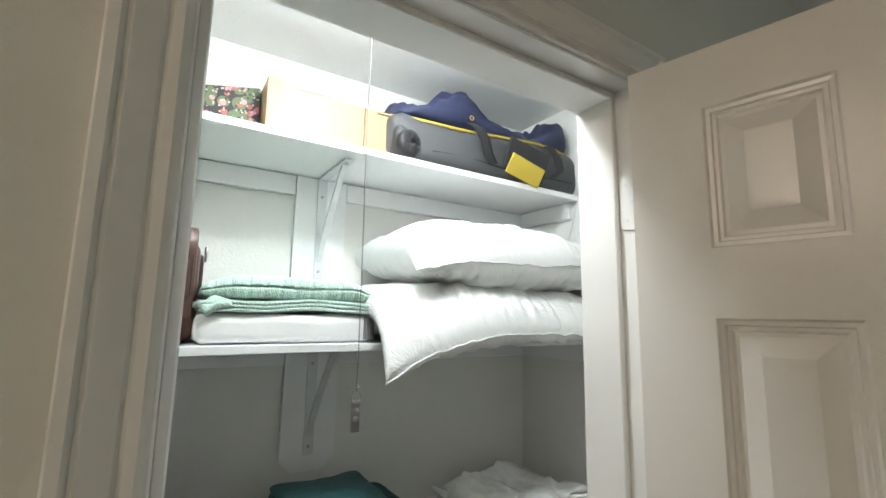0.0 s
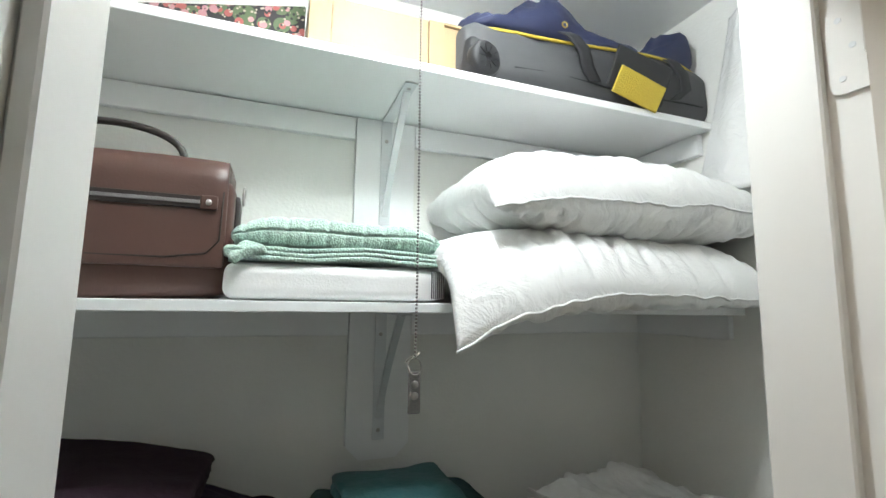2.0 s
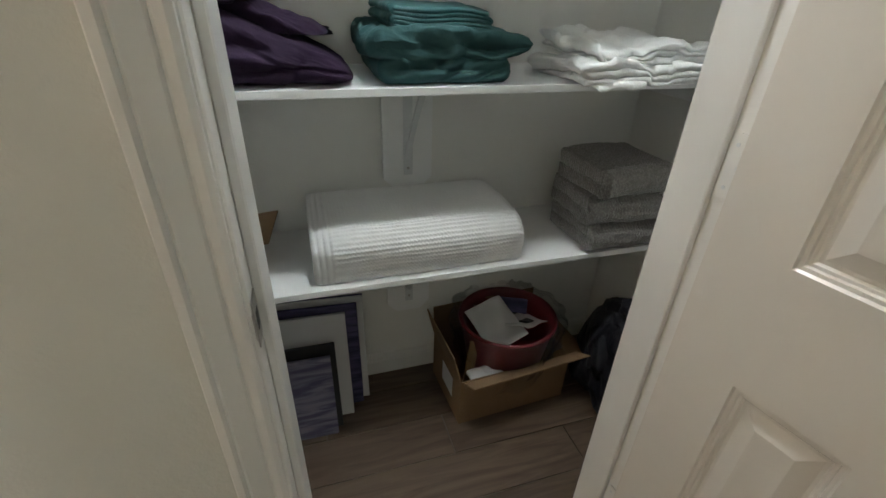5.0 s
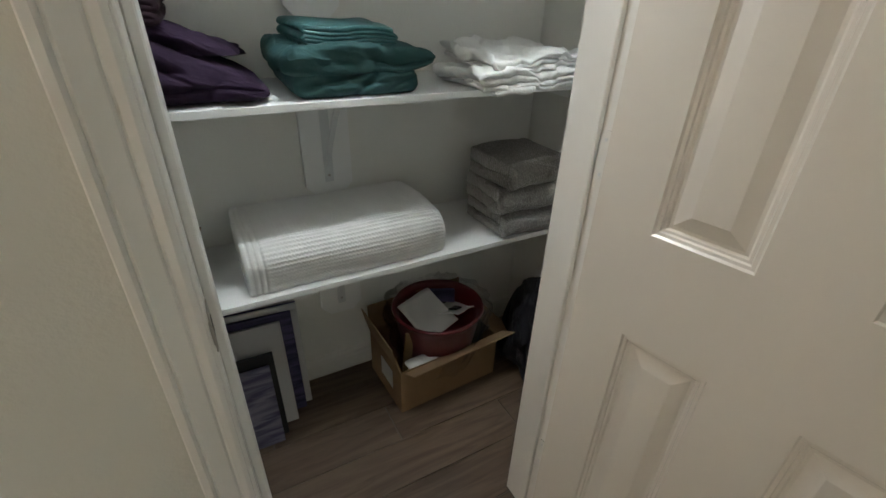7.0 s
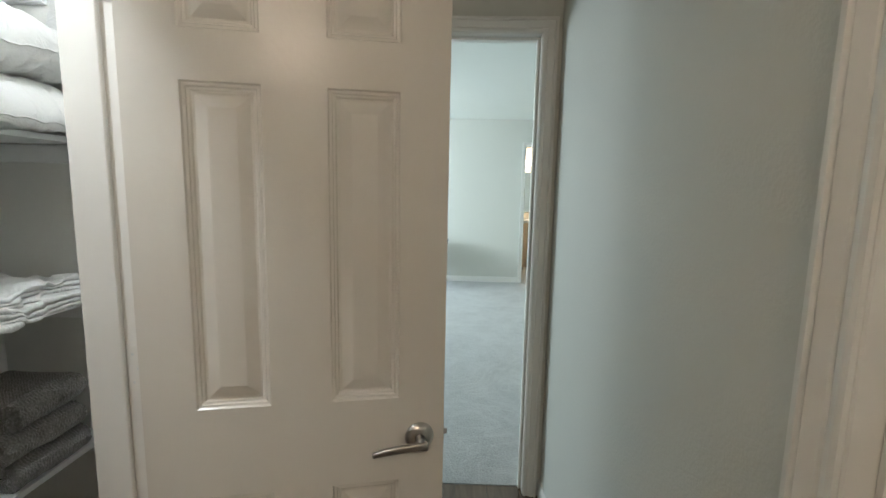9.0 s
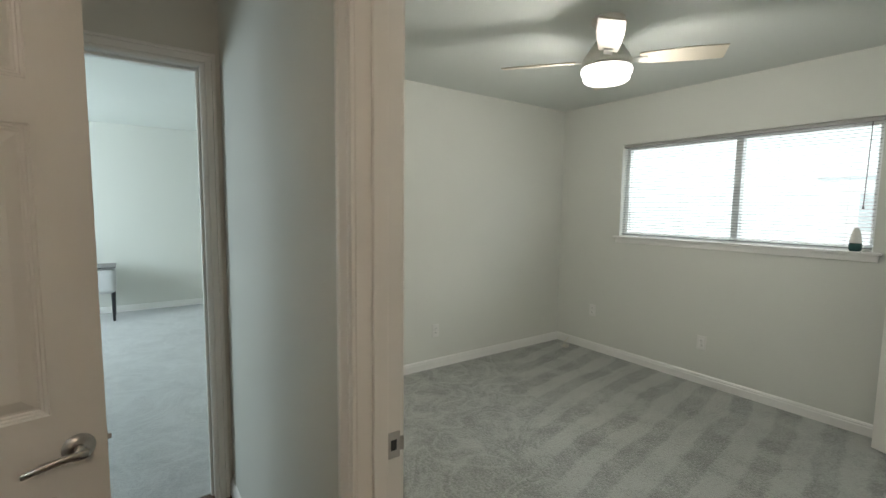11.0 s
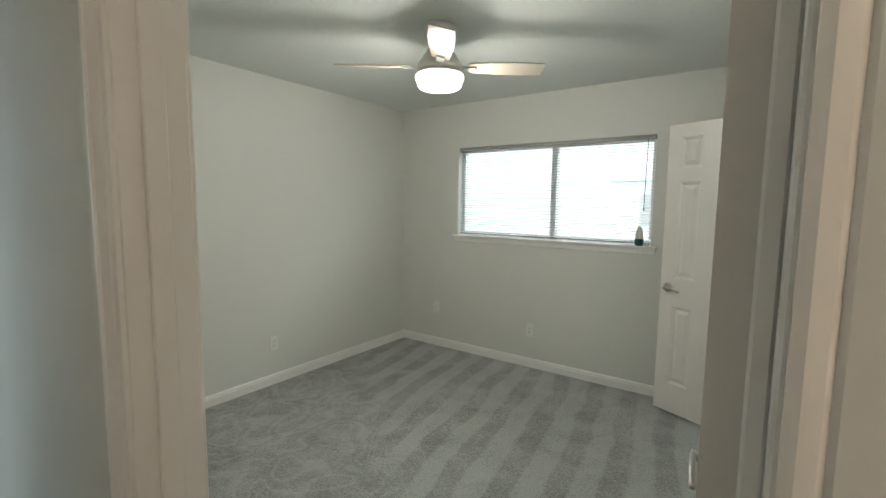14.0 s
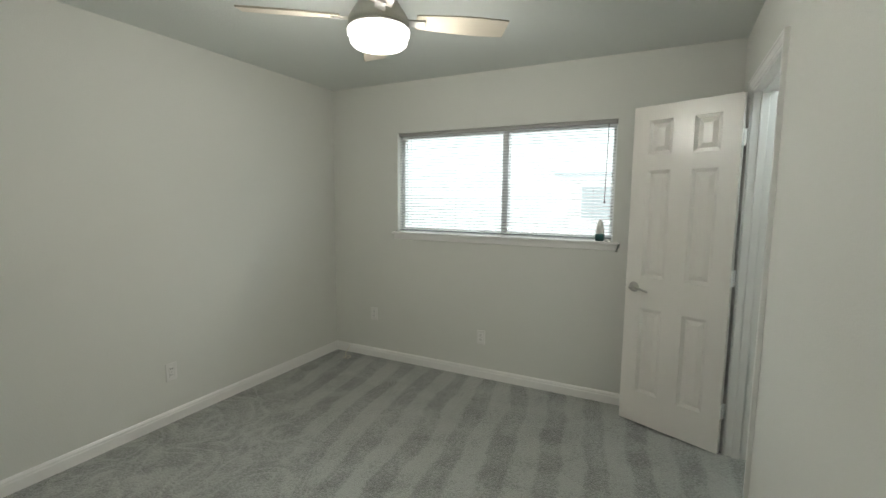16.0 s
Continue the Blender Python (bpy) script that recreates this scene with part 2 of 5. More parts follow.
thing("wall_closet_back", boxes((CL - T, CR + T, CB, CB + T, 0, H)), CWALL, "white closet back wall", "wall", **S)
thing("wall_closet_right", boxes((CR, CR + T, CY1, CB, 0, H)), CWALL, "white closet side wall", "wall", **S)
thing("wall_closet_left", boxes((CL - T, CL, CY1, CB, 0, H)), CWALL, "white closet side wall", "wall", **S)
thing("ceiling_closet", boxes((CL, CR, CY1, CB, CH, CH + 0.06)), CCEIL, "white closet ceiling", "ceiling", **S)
thing("ceiling_hall", boxes((WX - T, XE + T, SY0, CY0, H, H + 0.1)), CEIL, "pale hall ceiling", "ceiling", **S)
thing("wall_hall_west", boxes((WX - T, WX, SY1, CY1, 0, H)), WALL, "painted drywall at the end of the hall", "wall", **S)
thing("wall_hall_end", boxes((XE, XE + T, SY0, EL - 0.018, 0, H), (XE, XE + T, ER + 0.018, CY0, 0, H), (XE, XE + T, EL - 0.018, ER + 0.018, EH + 0.018, H)), WALL, "painted drywall round the end doorway", "wall", **S)
thing("wall_bedroom_north", boxes((WX, BL - 0.018, SY1, SY0, 0, H), (BR + 0.018, XE + T, SY1, SY0, 0, H), (XE + T, BX1 + T, SY1, SY1 + 0.02, 0, H), (BL - 0.018, BR + 0.018, SY1, SY0, BH + 0.018, H)), WALL, "painted drywall between hall and bedroom", "wall", **S)
thing("wall_bedroom_east", boxes((BX1, BX1 + T, BY, SY1, 0, H)), WALL, "off-white bedroom wall", "wall", **S)
W0, W1, WZ0, WZ1 = 0.175, 1.95, 1.165, 2.02
thing("wall_bedroom_window", boxes((BX0 - T, W0, BY - 0.15, BY, 0, H), (W1, BX1 + T, BY - 0.15, BY, 0, H), (W0, W1, BY - 0.15, BY, 0, WZ0), (W0, W1, BY - 0.15, BY, WZ1, H)), WALL, "off-white bedroom wall round the window", "wall", **S)
OY0, OY1 = -4.545, -3.80
thing("wall_bedroom_west", boxes((BX0 - T, BX0, BY, OY0 - 0.018, 0, H), (BX0 - T, BX0, OY1 + 0.018, SY1, 0, H), (BX0 - T, BX0, OY0 - 0.018, OY1 + 0.018, 2.06, H)), WALL, "off-white bedroom wall with an inner doorway", "wall", **S)
thing("ceiling_bedroom", boxes((BX0 - T, BX1 + T, BY - 0.15, SY1, H, H + 0.1)), CEIL, "pale bedroom ceiling", "ceiling", **S)
thing("wall_inner_closet", boxes((-1.5, -1.4, BY - 0.1, -3.2, 0, H), (-1.4, BX0 - T, -3.3, -3.2, 0, H), (-1.4, BX0 - T, BY - 0.1, BY, 0, H)), CWALL, "white walls of the bedroom's own closet", "wall", **S)
thing("ceiling_inner_closet", boxes((-1.5, BX0 - T, BY - 0.1, -3.2, H, H + 0.1)), CEIL, "white ceiling of the bedroom's closet", "ceiling", **S)
# far bedroom beyond the end doorway
FX, FY0, FY1 = 6.62, -3.6, 1.65
thing("wall_far_east", boxes((FX, FX + T, FY0, -2.95, 0, H), (FX, FX + T, -2.13, FY1, 0, H), (FX, FX + T, -2.95, -2.13, 2.05, H)), WALL, "pale wall of the far bedroom", "wall", **S)
thing("wall_far_south", boxes((BX1 + T, FX + T, FY0 - T, FY0, 0, H)), WALL, "pale wall of the far bedroom", "wall", **S)
thing("wall_far_north", boxes((XE, 4.0, FY1, FY1 + T, 0, H), (6.2, FX + T, FY1, FY1 + T, 0, H), (4.0, 6.2, FY1, FY1 + T, 0, 0.8), (4.0, 6.2, FY1, FY1 + T, 2.2, H)), WALL, "pale wall round the far bedroom's window", "wall", **S)
thing("wall_far_west", boxes((XE, XE + T, CY0, FY1, 0, H)), WALL, "pale wall of the far bedroom", "wall", **S)
thing("ceiling_far", boxes((XE + T, BX1 + T, SY0, FY1 + T, H, H + 0.1), (BX1 + T, 9.2, FY0 - T, FY1 + T, H, H + 0.1)), CEIL, "pale ceiling of the far bedroom", "ceiling", **S)
thing("wall_bath", boxes((8.6, 8.7, FY0, 0, 0, H), (FX + T, 8.7, FY0 - T, FY0, 0, H), (FX + T, 8.7, -1.9, -1.8, 0, H)), mat("bath_paint", (0.68, 0.62, 0.52), 0.6), "warm beige bathroom walls", "wall", **S)
lamp("bath_light", 'POINT', 30, (1.0, 0.82, 0.58), pose(8.2, -2.5, 1.95), radius=0.08)
thing("ground", boxes((-300, 300, -300, BY - 0.15, -0.5, -0.35), (-300, 300, FY1 + T, 300, -0.5, -0.35)), mat("pale_concrete", (0.5, 0.5, 0.48), 0.9, scale=0.5), "pale concrete yard outside the windows", "ground", **S)

# ---- trims ----
PROFILE = ((0.004, 0.0), (0.004, 0.008), (0.010, 0.0105), (0.018, 0.0095), (0.021, 0.007), (0.024, 0.0105), (0.034, 0.0135), (0.044, 0.0165), (0.048, 0.013), (0.052, 0.0185), (0.060, 0.0185), (0.062, 0.016), (0.062, 0.0))


def casing(name, a0, a1, top, place, label):
    """Moulded casing round an opening from a0 to a1: place(a, out, z) gives the world point."""
    bm = bmesh.new()
    lines = []
    for u, v in PROFILE:
        lines.append([bm.verts.new(place(a, v, z)) for a, z in ((a0 - u, 0), (a0 - u, top + u), (a1 + u, top + u), (a1 + u, 0))])
    for p, q in zip(lines, lines[1:]):
        for k in range(3):
            bm.faces.new((p[k], p[k + 1], q[k + 1], q[k]))
    return thing(name, bm, TRIM, label, "door casing", **S)


casing("trim", DL, DR, DH, lambda a, o, z: (a, CY0 - o, z), "moulded white casing round the closet door")
casing("trim", DL, DR, DH, lambda a, o, z: (a, CY1 + o, z), "moulded white casing inside the closet")
casing("trim", BL, BR, BH, lambda a, o, z: (a, SY0 + o, z), "moulded white casing round the bedroom door")
casing("trim", BL, BR, BH, lambda a, o, z: (max(a, BX0 + 0.002), SY1 - o, z), "moulded white casing inside the bedroom")
casing("trim", EL, ER, EH, lambda a, o, z: (XE - o, a, z), "moulded white casing round the end doorway")
casing("trim", EL, ER, EH, lambda a, o, z: (XE + T + o, a, z), "moulded white casing in the far bedroom")
casing("trim", OY0, OY1, 2.045, lambda a, o, z: (BX0 + o, a, z), "moulded white casing round the inner doorway")


def jamb(a0, a1, top, b0, b1, place, stop, label):
    """Jambs and head of a door frame with a stop strip; b runs through the wall."""
    bm = bmesh.new()
    t = 0.018
    rows = [(a0 - t, a0, b0, b1, 0, top + t), (a1, a1 + t, b0, b1, 0, top + t), (a0, a1, b0, b1, top, top + t)]
    s0, s1, k = stop[0], stop[1], 0.012
    rows += [(a0, a0 + k, s0, s1, 0, top), (a1 - k, a1, s0, s1, 0, top), (a0 + k, a1 - k, s0, s1, top - k, top)]
    for r in rows:
        box(bm, *r, bevel=0.002, segs=1)
    for v in bm.verts:
        v.co = Vector(place(*v.co))
    return thing("door_frame", bm, TRIM, label, "door frame", **S)


jamb(DL, DR, DH, CY0 - 0.001, CY1 + 0.001, lambda a, b, z: (a, b, z), (CY0 + 0.038, CY1 - 0.001), "white painted jambs of the closet door")
jamb(BL, BR, BH, SY1 - 0.001, SY0 + 0.001, lambda a, b, z: (a, b, z), (SY1 + 0.038, SY1 + 0.072), "white painted jambs of the bedroom door")
jamb(EL, ER, EH, XE - 0.001, XE + T + 0.001, lambda a, b, z: (b, a, z), (XE + 0.04, XE + 0.075), "white painted jambs of the end doorway")
jamb(OY0, OY1, 2.042, BX0 - T - 0.001, BX0 + 0.001, lambda a, b, z: (b, a, z), (BX0 - 0.075, BX0 - 0.038), "white painted jambs of the inner doorway")


def baseboard(x0, y0, x1, y1, nx, ny, h=0.085, label="white moulded baseboard"):
    """Skirting along the wall line, standing out along (nx, ny)."""
    bm = bmesh.new()
    prof = ((0, 0), (0.013, 0), (0.013, h - 0.03), (0.010, h - 0.022), (0.010, h - 0.014), (0.005, h - 0.004), (0, h))
    a = [bm.verts.new((x0 + nx * o, y0 + ny * o, z + 0.003)) for o, z in prof]
    b = [bm.verts.new((x1 + nx * o, y1 + ny * o, z + 0.003)) for o, z in prof]
    for k in range(len(prof) - 1):
        bm.faces.new((a[k], a[k + 1], b[k + 1], b[k]))
    bm.faces.new(a)
    bm.faces.new(b)
    thing("baseboard", bm, TRIM, label, "baseboard", **S)


baseboard(BX1, SY1, BX1, BY, -1, 0)
baseboard(BX0, BY, BX1, BY, 0, 1)
baseboard(BR + 0.062, SY1, BX1, SY1, 0, -1)
baseboard(BX0, OY1 + 0.065, BX0, SY1, 1, 0)
baseboard(CL, CB, CR, CB, 0, -1)
baseboard(CR, CY1, CR, CB, -1, 0)
baseboard(CL, CY1, CL, CB, 1, 0)
baseboard(BR + 0.063, SY0, XE, SY0, 0, 1)
baseboard(WX, SY0, BL - 0.063, SY0, 0, 1)
baseboard(WX, CY0, DL - 0.063, CY0, 0, -1)
baseboard(DR + 0.063, CY0, XE, CY0, 0, -1)
baseboard(FX, -2.06, FX, FY1, -1, 0)
casing("trim", -2.95, -2.13, 2.05, lambda a, o, z: (FX - o, a, z), "white casing of the far bathroom door")

# ---- doors ----


def door(name, w, h, m, face, lever_side, label, lever_z=0.845, hinge_z=(0.25, 1.02, 1.79), sides=(-1, 1)):
    """A six-panel door: x runs from the hinges, y through its thickness, z up. face: the side that carries the hinges."""
    t = 0.035
    d = holder(name, m, label, "door", kind="structure")
    k = h / 2.035
    s, mid = 0.165 * w, 0.2 * w
    pw = (w - 2 * s - mid) / 2
    xs = [0, s, s + pw, s + pw + mid, w - s, w]
    zs = [0, 0.21 * k, 0.77 * k, 0.972 * k, 1.642 * k, 1.738 * k, 1.945 * k, h]
    leaf = bmesh.new()
    for y, flip in ((0, False), (t, True)):
        grid = [[leaf.verts.new((x, y, z)) for z in zs] for x in xs]
        for i in range(5):
            for j in range(7):
                if i in (1, 3) and j in (1, 3, 5):
                    continue
                leaf.faces.new((grid[i][j], grid[i + 1][j], grid[i + 1][j + 1], grid[i][j + 1]))
    for (xa, za), (xb, zb) in (((0, 0), (w, 0)), ((w, 0), (w, h)), ((w, h), (0, h)), ((0, h), (0, 0))):
        leaf.faces.new([leaf.verts.new(p) for p in ((xa, 0, za), (xb, 0, zb), (xb, t, zb), (xa, t, za))])
    part("leaf", leaf, DOOR, d)
    rings = ((0, 0), (0.003, 0.004), (0.008, 0.0045), (0.010, 0.008), (0.014, 0.0085), (0.017, 0.0115), (0.022, 0.0115), (0.046, 0.003), (0.050, 0.0028))
    for i in (1, 3):
        for j in (1, 3, 5):
            bm = bmesh.new()
            for y, sg in ((0, 1), (t, -1)):
                last = None
                for u, v in rings:
                    ring = [bm.verts.new((x, y + sg * v, z)) for x, z in ((xs[i] + u, zs[j] + u), (xs[i + 1] - u, zs[j] + u), (xs[i + 1] - u, zs[j + 1] - u), (xs[i] + u, zs[j + 1] - u))]
                    if last:
                        for q in range(4):
                            bm.faces.new((last[q], last[(q + 1) % 4], ring[(q + 1) % 4], ring[q]))
                    last = ring
                bm.faces.new(last)
            part("door_panel", bm, DOOR, d)
    for sg, y in ((-1, 0.0), (1, t)):
        if sg not in sides:
            continue
        hd = new("handle")
        hd.parent = d
        hd.location = (w - 0.055, y, lever_z)
        tagged(hd, "brushed nickel lever handle")
        part("rosette", lathe(((0.0, 0.012), (0.018, 0.012), (0.028, 0.009), (0.032, 0.003), (0.033, 0.0)), 32, pose(0, 0, 0, -90 * sg, 0, 0)), NICKEL, hd, smooth=True)
        part("neck", cyl(bmesh.new(), 0.011, 0.010, 0.036, pose(0, sg * 0.026, 0, 90, 0, 0)), NICKEL, hd, smooth=True)
        lv = bmesh.new()
        box(lv, -0.105, 0.014, -0.006, 0.006, -0.009, 0.009, bevel=0.004)
        bmesh.ops.subdivide_edges(lv, edges=[e for e in lv.edges if abs(e.verts[0].co.x - e.verts[1].co.x) > 0.05], cuts=6)
        for v in lv.verts:
            q = max(0.0, -v.co.x) / 0.105
            v.co.z = v.co.z * (1 - 0.35 * q) - 0.016 * q * q
            v.co.y = v.co.y + sg * (0.043 - 0.008 * q * q)
        part("lever", lv, NICKEL, hd, smooth=True)
    bm = bmesh.new()
    box(bm, w, w + 0.0015, 0.005, t - 0.005, lever_z - 0.028, lever_z + 0.028)
    box(bm, w, w + 0.011, 0.012, 0.024, lever_z - 0.007, lever_z + 0.007, bevel=0.002)
    part("latch", bm, NICKEL, d, "nickel latch plate")
    for z in hinge_z:
        bm = bmesh.new()
        box(bm, -0.0018, 0.0, 0.003, t - 0.003, z - 0.045, z + 0.045)
        cyl(bm, 0.006, 0.006, 0.092, pose(-0.004, face * t + (0.003 if face else -0.003), z), 12)
        hg = part("hinge", bm, TRIM, d, "white painted hinge")
        for dz in (-0.03, 0.0, 0.03):
            part("screw", cyl(bmesh.new(), 0.0035, 0.0035, 0.0022, pose(-0.0018, t * (0.35 if dz else 0.65), z + dz, 0, 90, 0), 10), STEELW, hg)
    return d


# closet door, open into the hall: its closet-side face looks along the hall
ang = math.degrees(math.atan2(-0.392, 0.082))
door("door_1", 0.612, 1.965, pose(0.614 + 0.033, -0.476, 0.008, 0, 0, ang) @ pose(0, 0, 0), 1, 1, "white six-panel closet door standing open")
door("door_2", 0.762, 2.035, pose(-0.519, SY1 - 0.006, 0.012, 0, 0, -88.5), 0, 1, "white six-panel bedroom door standing open along the wall", lever_z=0.93, sides=(1,))
ang3 = math.degrees(math.atan2(-0.235, 0.545))
door("door_3", 0.598, 2.022, pose(-0.505, -4.54, 0.018, 0, 0, ang3), 0, 1, "white six-panel inner door standing open into the bedroom", lever_z=0.895)

# painted hinge leaves let into the closet jamb
for z in (0.258, 1.028, 1.778):
    hl = holder("jamb_hinge", pose(DR, CY0 + 0.019, z), "white painted hinge leaf on the closet door jamb", "hinge", "closet door hinges", kind="structure")
    leaf = bmesh.new()
    rim = [(0.016, -0.045), (0.016, 0.045), (-0.006, 0.045), (-0.0125, 0.042), (-0.016, 0.035), (-0.016, -0.035), (-0.0125, -0.042), (-0.006, -0.045)]
    fa, fb = [[leaf.verts.new((x, -y, z2)) for y, z2 in rim] for x in (-0.0035, -0.0003)]
    leaf.faces.new(fa)
    leaf.faces.new(fb)
    for k in range(8):
        leaf.faces.new((fa[k], fa[(k + 1) % 8], fb[(k + 1) % 8], fb[k]))
    part("leaf", leaf, TRIM, hl)
    for y, z2 in ((0.004, 0.03), (-0.006, 0.0), (0.004, -0.03)):
        part("screw", cyl(bmesh.new(), 0.0030, 0.0030, 0.0010, pose(-0.0037, y, z2, 0, 90, 0), 10), STEELW, hl)

# ---- soft things ----


def nz3(p, s, seed=0.0):
    return noise.noise(Vector((p[0] * s + seed, p[1] * s - seed * 0.7, p[2] * s + seed * 1.3)))


def crease(p, s, seed=0.0):
    """Sharp-ridged noise for the creases of cloth, between 0 and 1."""
    a = nz3(p, s, seed) * 1.0 + 0.5 * nz3(p, s * 2.1, seed + 5)
    return 1.0 - min(1.0, abs(a) * 2.2)


def soft(w, d, h, r, n, bend=None):
    """A box with well rounded edges and a fine mesh, standing on z = 0; bend moves each of its points."""
    bm = bmesh.new()
    bmesh.ops.create_cube(bm, size=2.0)
    bmesh.ops.subdivide_edges(bm, edges=bm.edges[:], cuts=n, use_grid_fill=True)
    half = Vector((w / 2, d / 2, h / 2))
    for v in bm.verts:
        q = Vector([a * b for a, b in zip(v.co, half)])
        inner = Vector([max(-b + r, min(b - r, a)) for a, b in zip(q, half)])
        off = q - inner
        q = inner + (off.normalized() * r if off.length > 1e-7 else off)
        q.z += h / 2
        v.co = Vector(bend(q)) if bend else q
    return bm


def folded(length, layers, gap, width, rough=0.003, seed=0.0, thick=None, sag=0.0, ns=12, nw=24, rib=0.0, ribs=60.0, arc=6):
    """Cloth folded to and fro: x runs along the layers, y across them, z up from 0."""
    t = thick or gap * 0.9
    line = []
    r = gap / 2
    for k in range(layers):
        z = r + k * gap
        xs = [(-0.5 + q / ns) * (length - gap) for q in range(ns + 1)]
        if k % 2:
            xs = xs[::-1]
        line += [Vector((x, 0, z)) for x in xs]
        if k < layers - 1:
            s = 1 if k % 2 == 0 else -1
            for q in range(1, arc):
                a = math.pi * q / arc
                line.append(Vector((xs[-1] + s * r * math.sin(a), 0, z + r - r * math.cos(a))))
    bm = bmesh.new()
    m = len(line)
    side = []
    for i in range(m):
        dv = (line[min(i + 1, m - 1)] - line[max(i - 1, 0)]).normalized()
        side.append(Vector((-dv.z, 0, dv.x)))
    loop = [line[i] + side[i] * t / 2 for i in range(m)] + [line[i] - side[i] * t / 2 for i in reversed(range(m))]
    out_of = side + [-v for v in reversed(side)]
    rows = []
    top = layers * gap
    for j in range(nw + 1):
        y = (-0.5 + j / nw) * width
        row = []
        for p in loop:
            q = Vector((p.x, y, p.z))
            f = q.z / top
            edge = min(1.0, (nw / 2 - abs(j - nw / 2)) / 1.5)
            q.z = (q.z - top / 2) * (0.86 + 0.14 * edge) + top / 2
            k = rough
            q += Vector((nz3(q, 9, seed), nz3(q, 9, seed + 20), 0.7 * nz3(q, 11, seed + 40))) * k
            q += Vector((nz3(q, 30, seed + 3), nz3(q, 30, seed + 23), 0.5 * nz3(q, 34, seed + 43))) * k * 0.45
            if rib:
                q += out_of[len(row)] * rib * math.sin((p.x + p.z * 1.6) * ribs * 2 * math.pi) * (0.8 + 0.2 * math.sin(y * 900))
            q.z -= sag * f * (2 * abs(q.x) / length) ** 3
            q.z = max(q.z, 0.0006)
            row.append(bm.verts.new(q))
        rows.append(row)
    c = len(loop)
    for a, b in zip(rows, rows[1:]):
        for k in range(c):
            bm.faces.new((a[k], a[(k + 1) % c], b[(k + 1) % c], b[k]))
    for row in (rows[0], rows[-1]):
        for i in range(m - 1):
            bm.faces.new((row[i], row[i + 1], row[c - 2 - i], row[c - 1 - i]))
    return bm


def place(bm, m):
    bm.transform(m)
    return bm


def folds(q, lines):
    """How far the drawn-in and raised folds along lines (x0, z0, x1, z1, width, height) move a point of cloth."""
    total = 0.0
    for x0, z0, x1, z1, w, a in lines:
        dx, dz = x1 - x0, z1 - z0
        k = max(0.0, min(1.0, ((q.x - x0) * dx + (q.z - z0) * dz) / (dx * dx + dz * dz)))
        d2 = (q.x - x0 - k * dx) ** 2 + (q.z - z0 - k * dz) ** 2
        if d2 < 9 * w * w:
            total += a * math.exp(-d2 / (w * w)) * (0.5 + 2.0 * k * (1 - k))
    return total


def knit(m, scale, strength):
    """Adds the relief of a looped or knotted pile, and paints shade between loops."""
    n, l = m.node_tree.nodes, m.node_tree.links
    tc = n.new("ShaderNodeTexCoord")
    vo = n.new("ShaderNodeTexVoronoi")
    vo.inputs["Scale"].default_value = scale
    l.new(tc.outputs["Object"], vo.inputs["Vector"])
    inv = n.new("ShaderNodeMath")
    inv.operation = 'SUBTRACT'
    inv.inputs[0].default_value = 1.0
    l.new(vo.outputs["Distance"], inv.inputs[1])
    bp = n.new("ShaderNodeBump")
    bp.inputs["Strength"].default_value, bp.inputs["Distance"].default_value = strength, 0.006
    l.new(inv.outputs[0], bp.inputs["Height"])
    l.new(bp.outputs[0], n["Principled BSDF"].inputs["Normal"])
    # Shade put into the colour: gaps darkened, loop tops lightened.
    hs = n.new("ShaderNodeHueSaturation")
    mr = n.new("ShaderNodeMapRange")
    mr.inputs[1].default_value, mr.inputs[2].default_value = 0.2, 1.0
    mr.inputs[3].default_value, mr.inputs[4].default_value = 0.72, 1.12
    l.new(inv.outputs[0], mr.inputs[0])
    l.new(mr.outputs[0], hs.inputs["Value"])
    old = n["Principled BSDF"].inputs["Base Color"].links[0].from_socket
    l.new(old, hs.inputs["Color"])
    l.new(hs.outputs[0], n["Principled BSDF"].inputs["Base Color"])


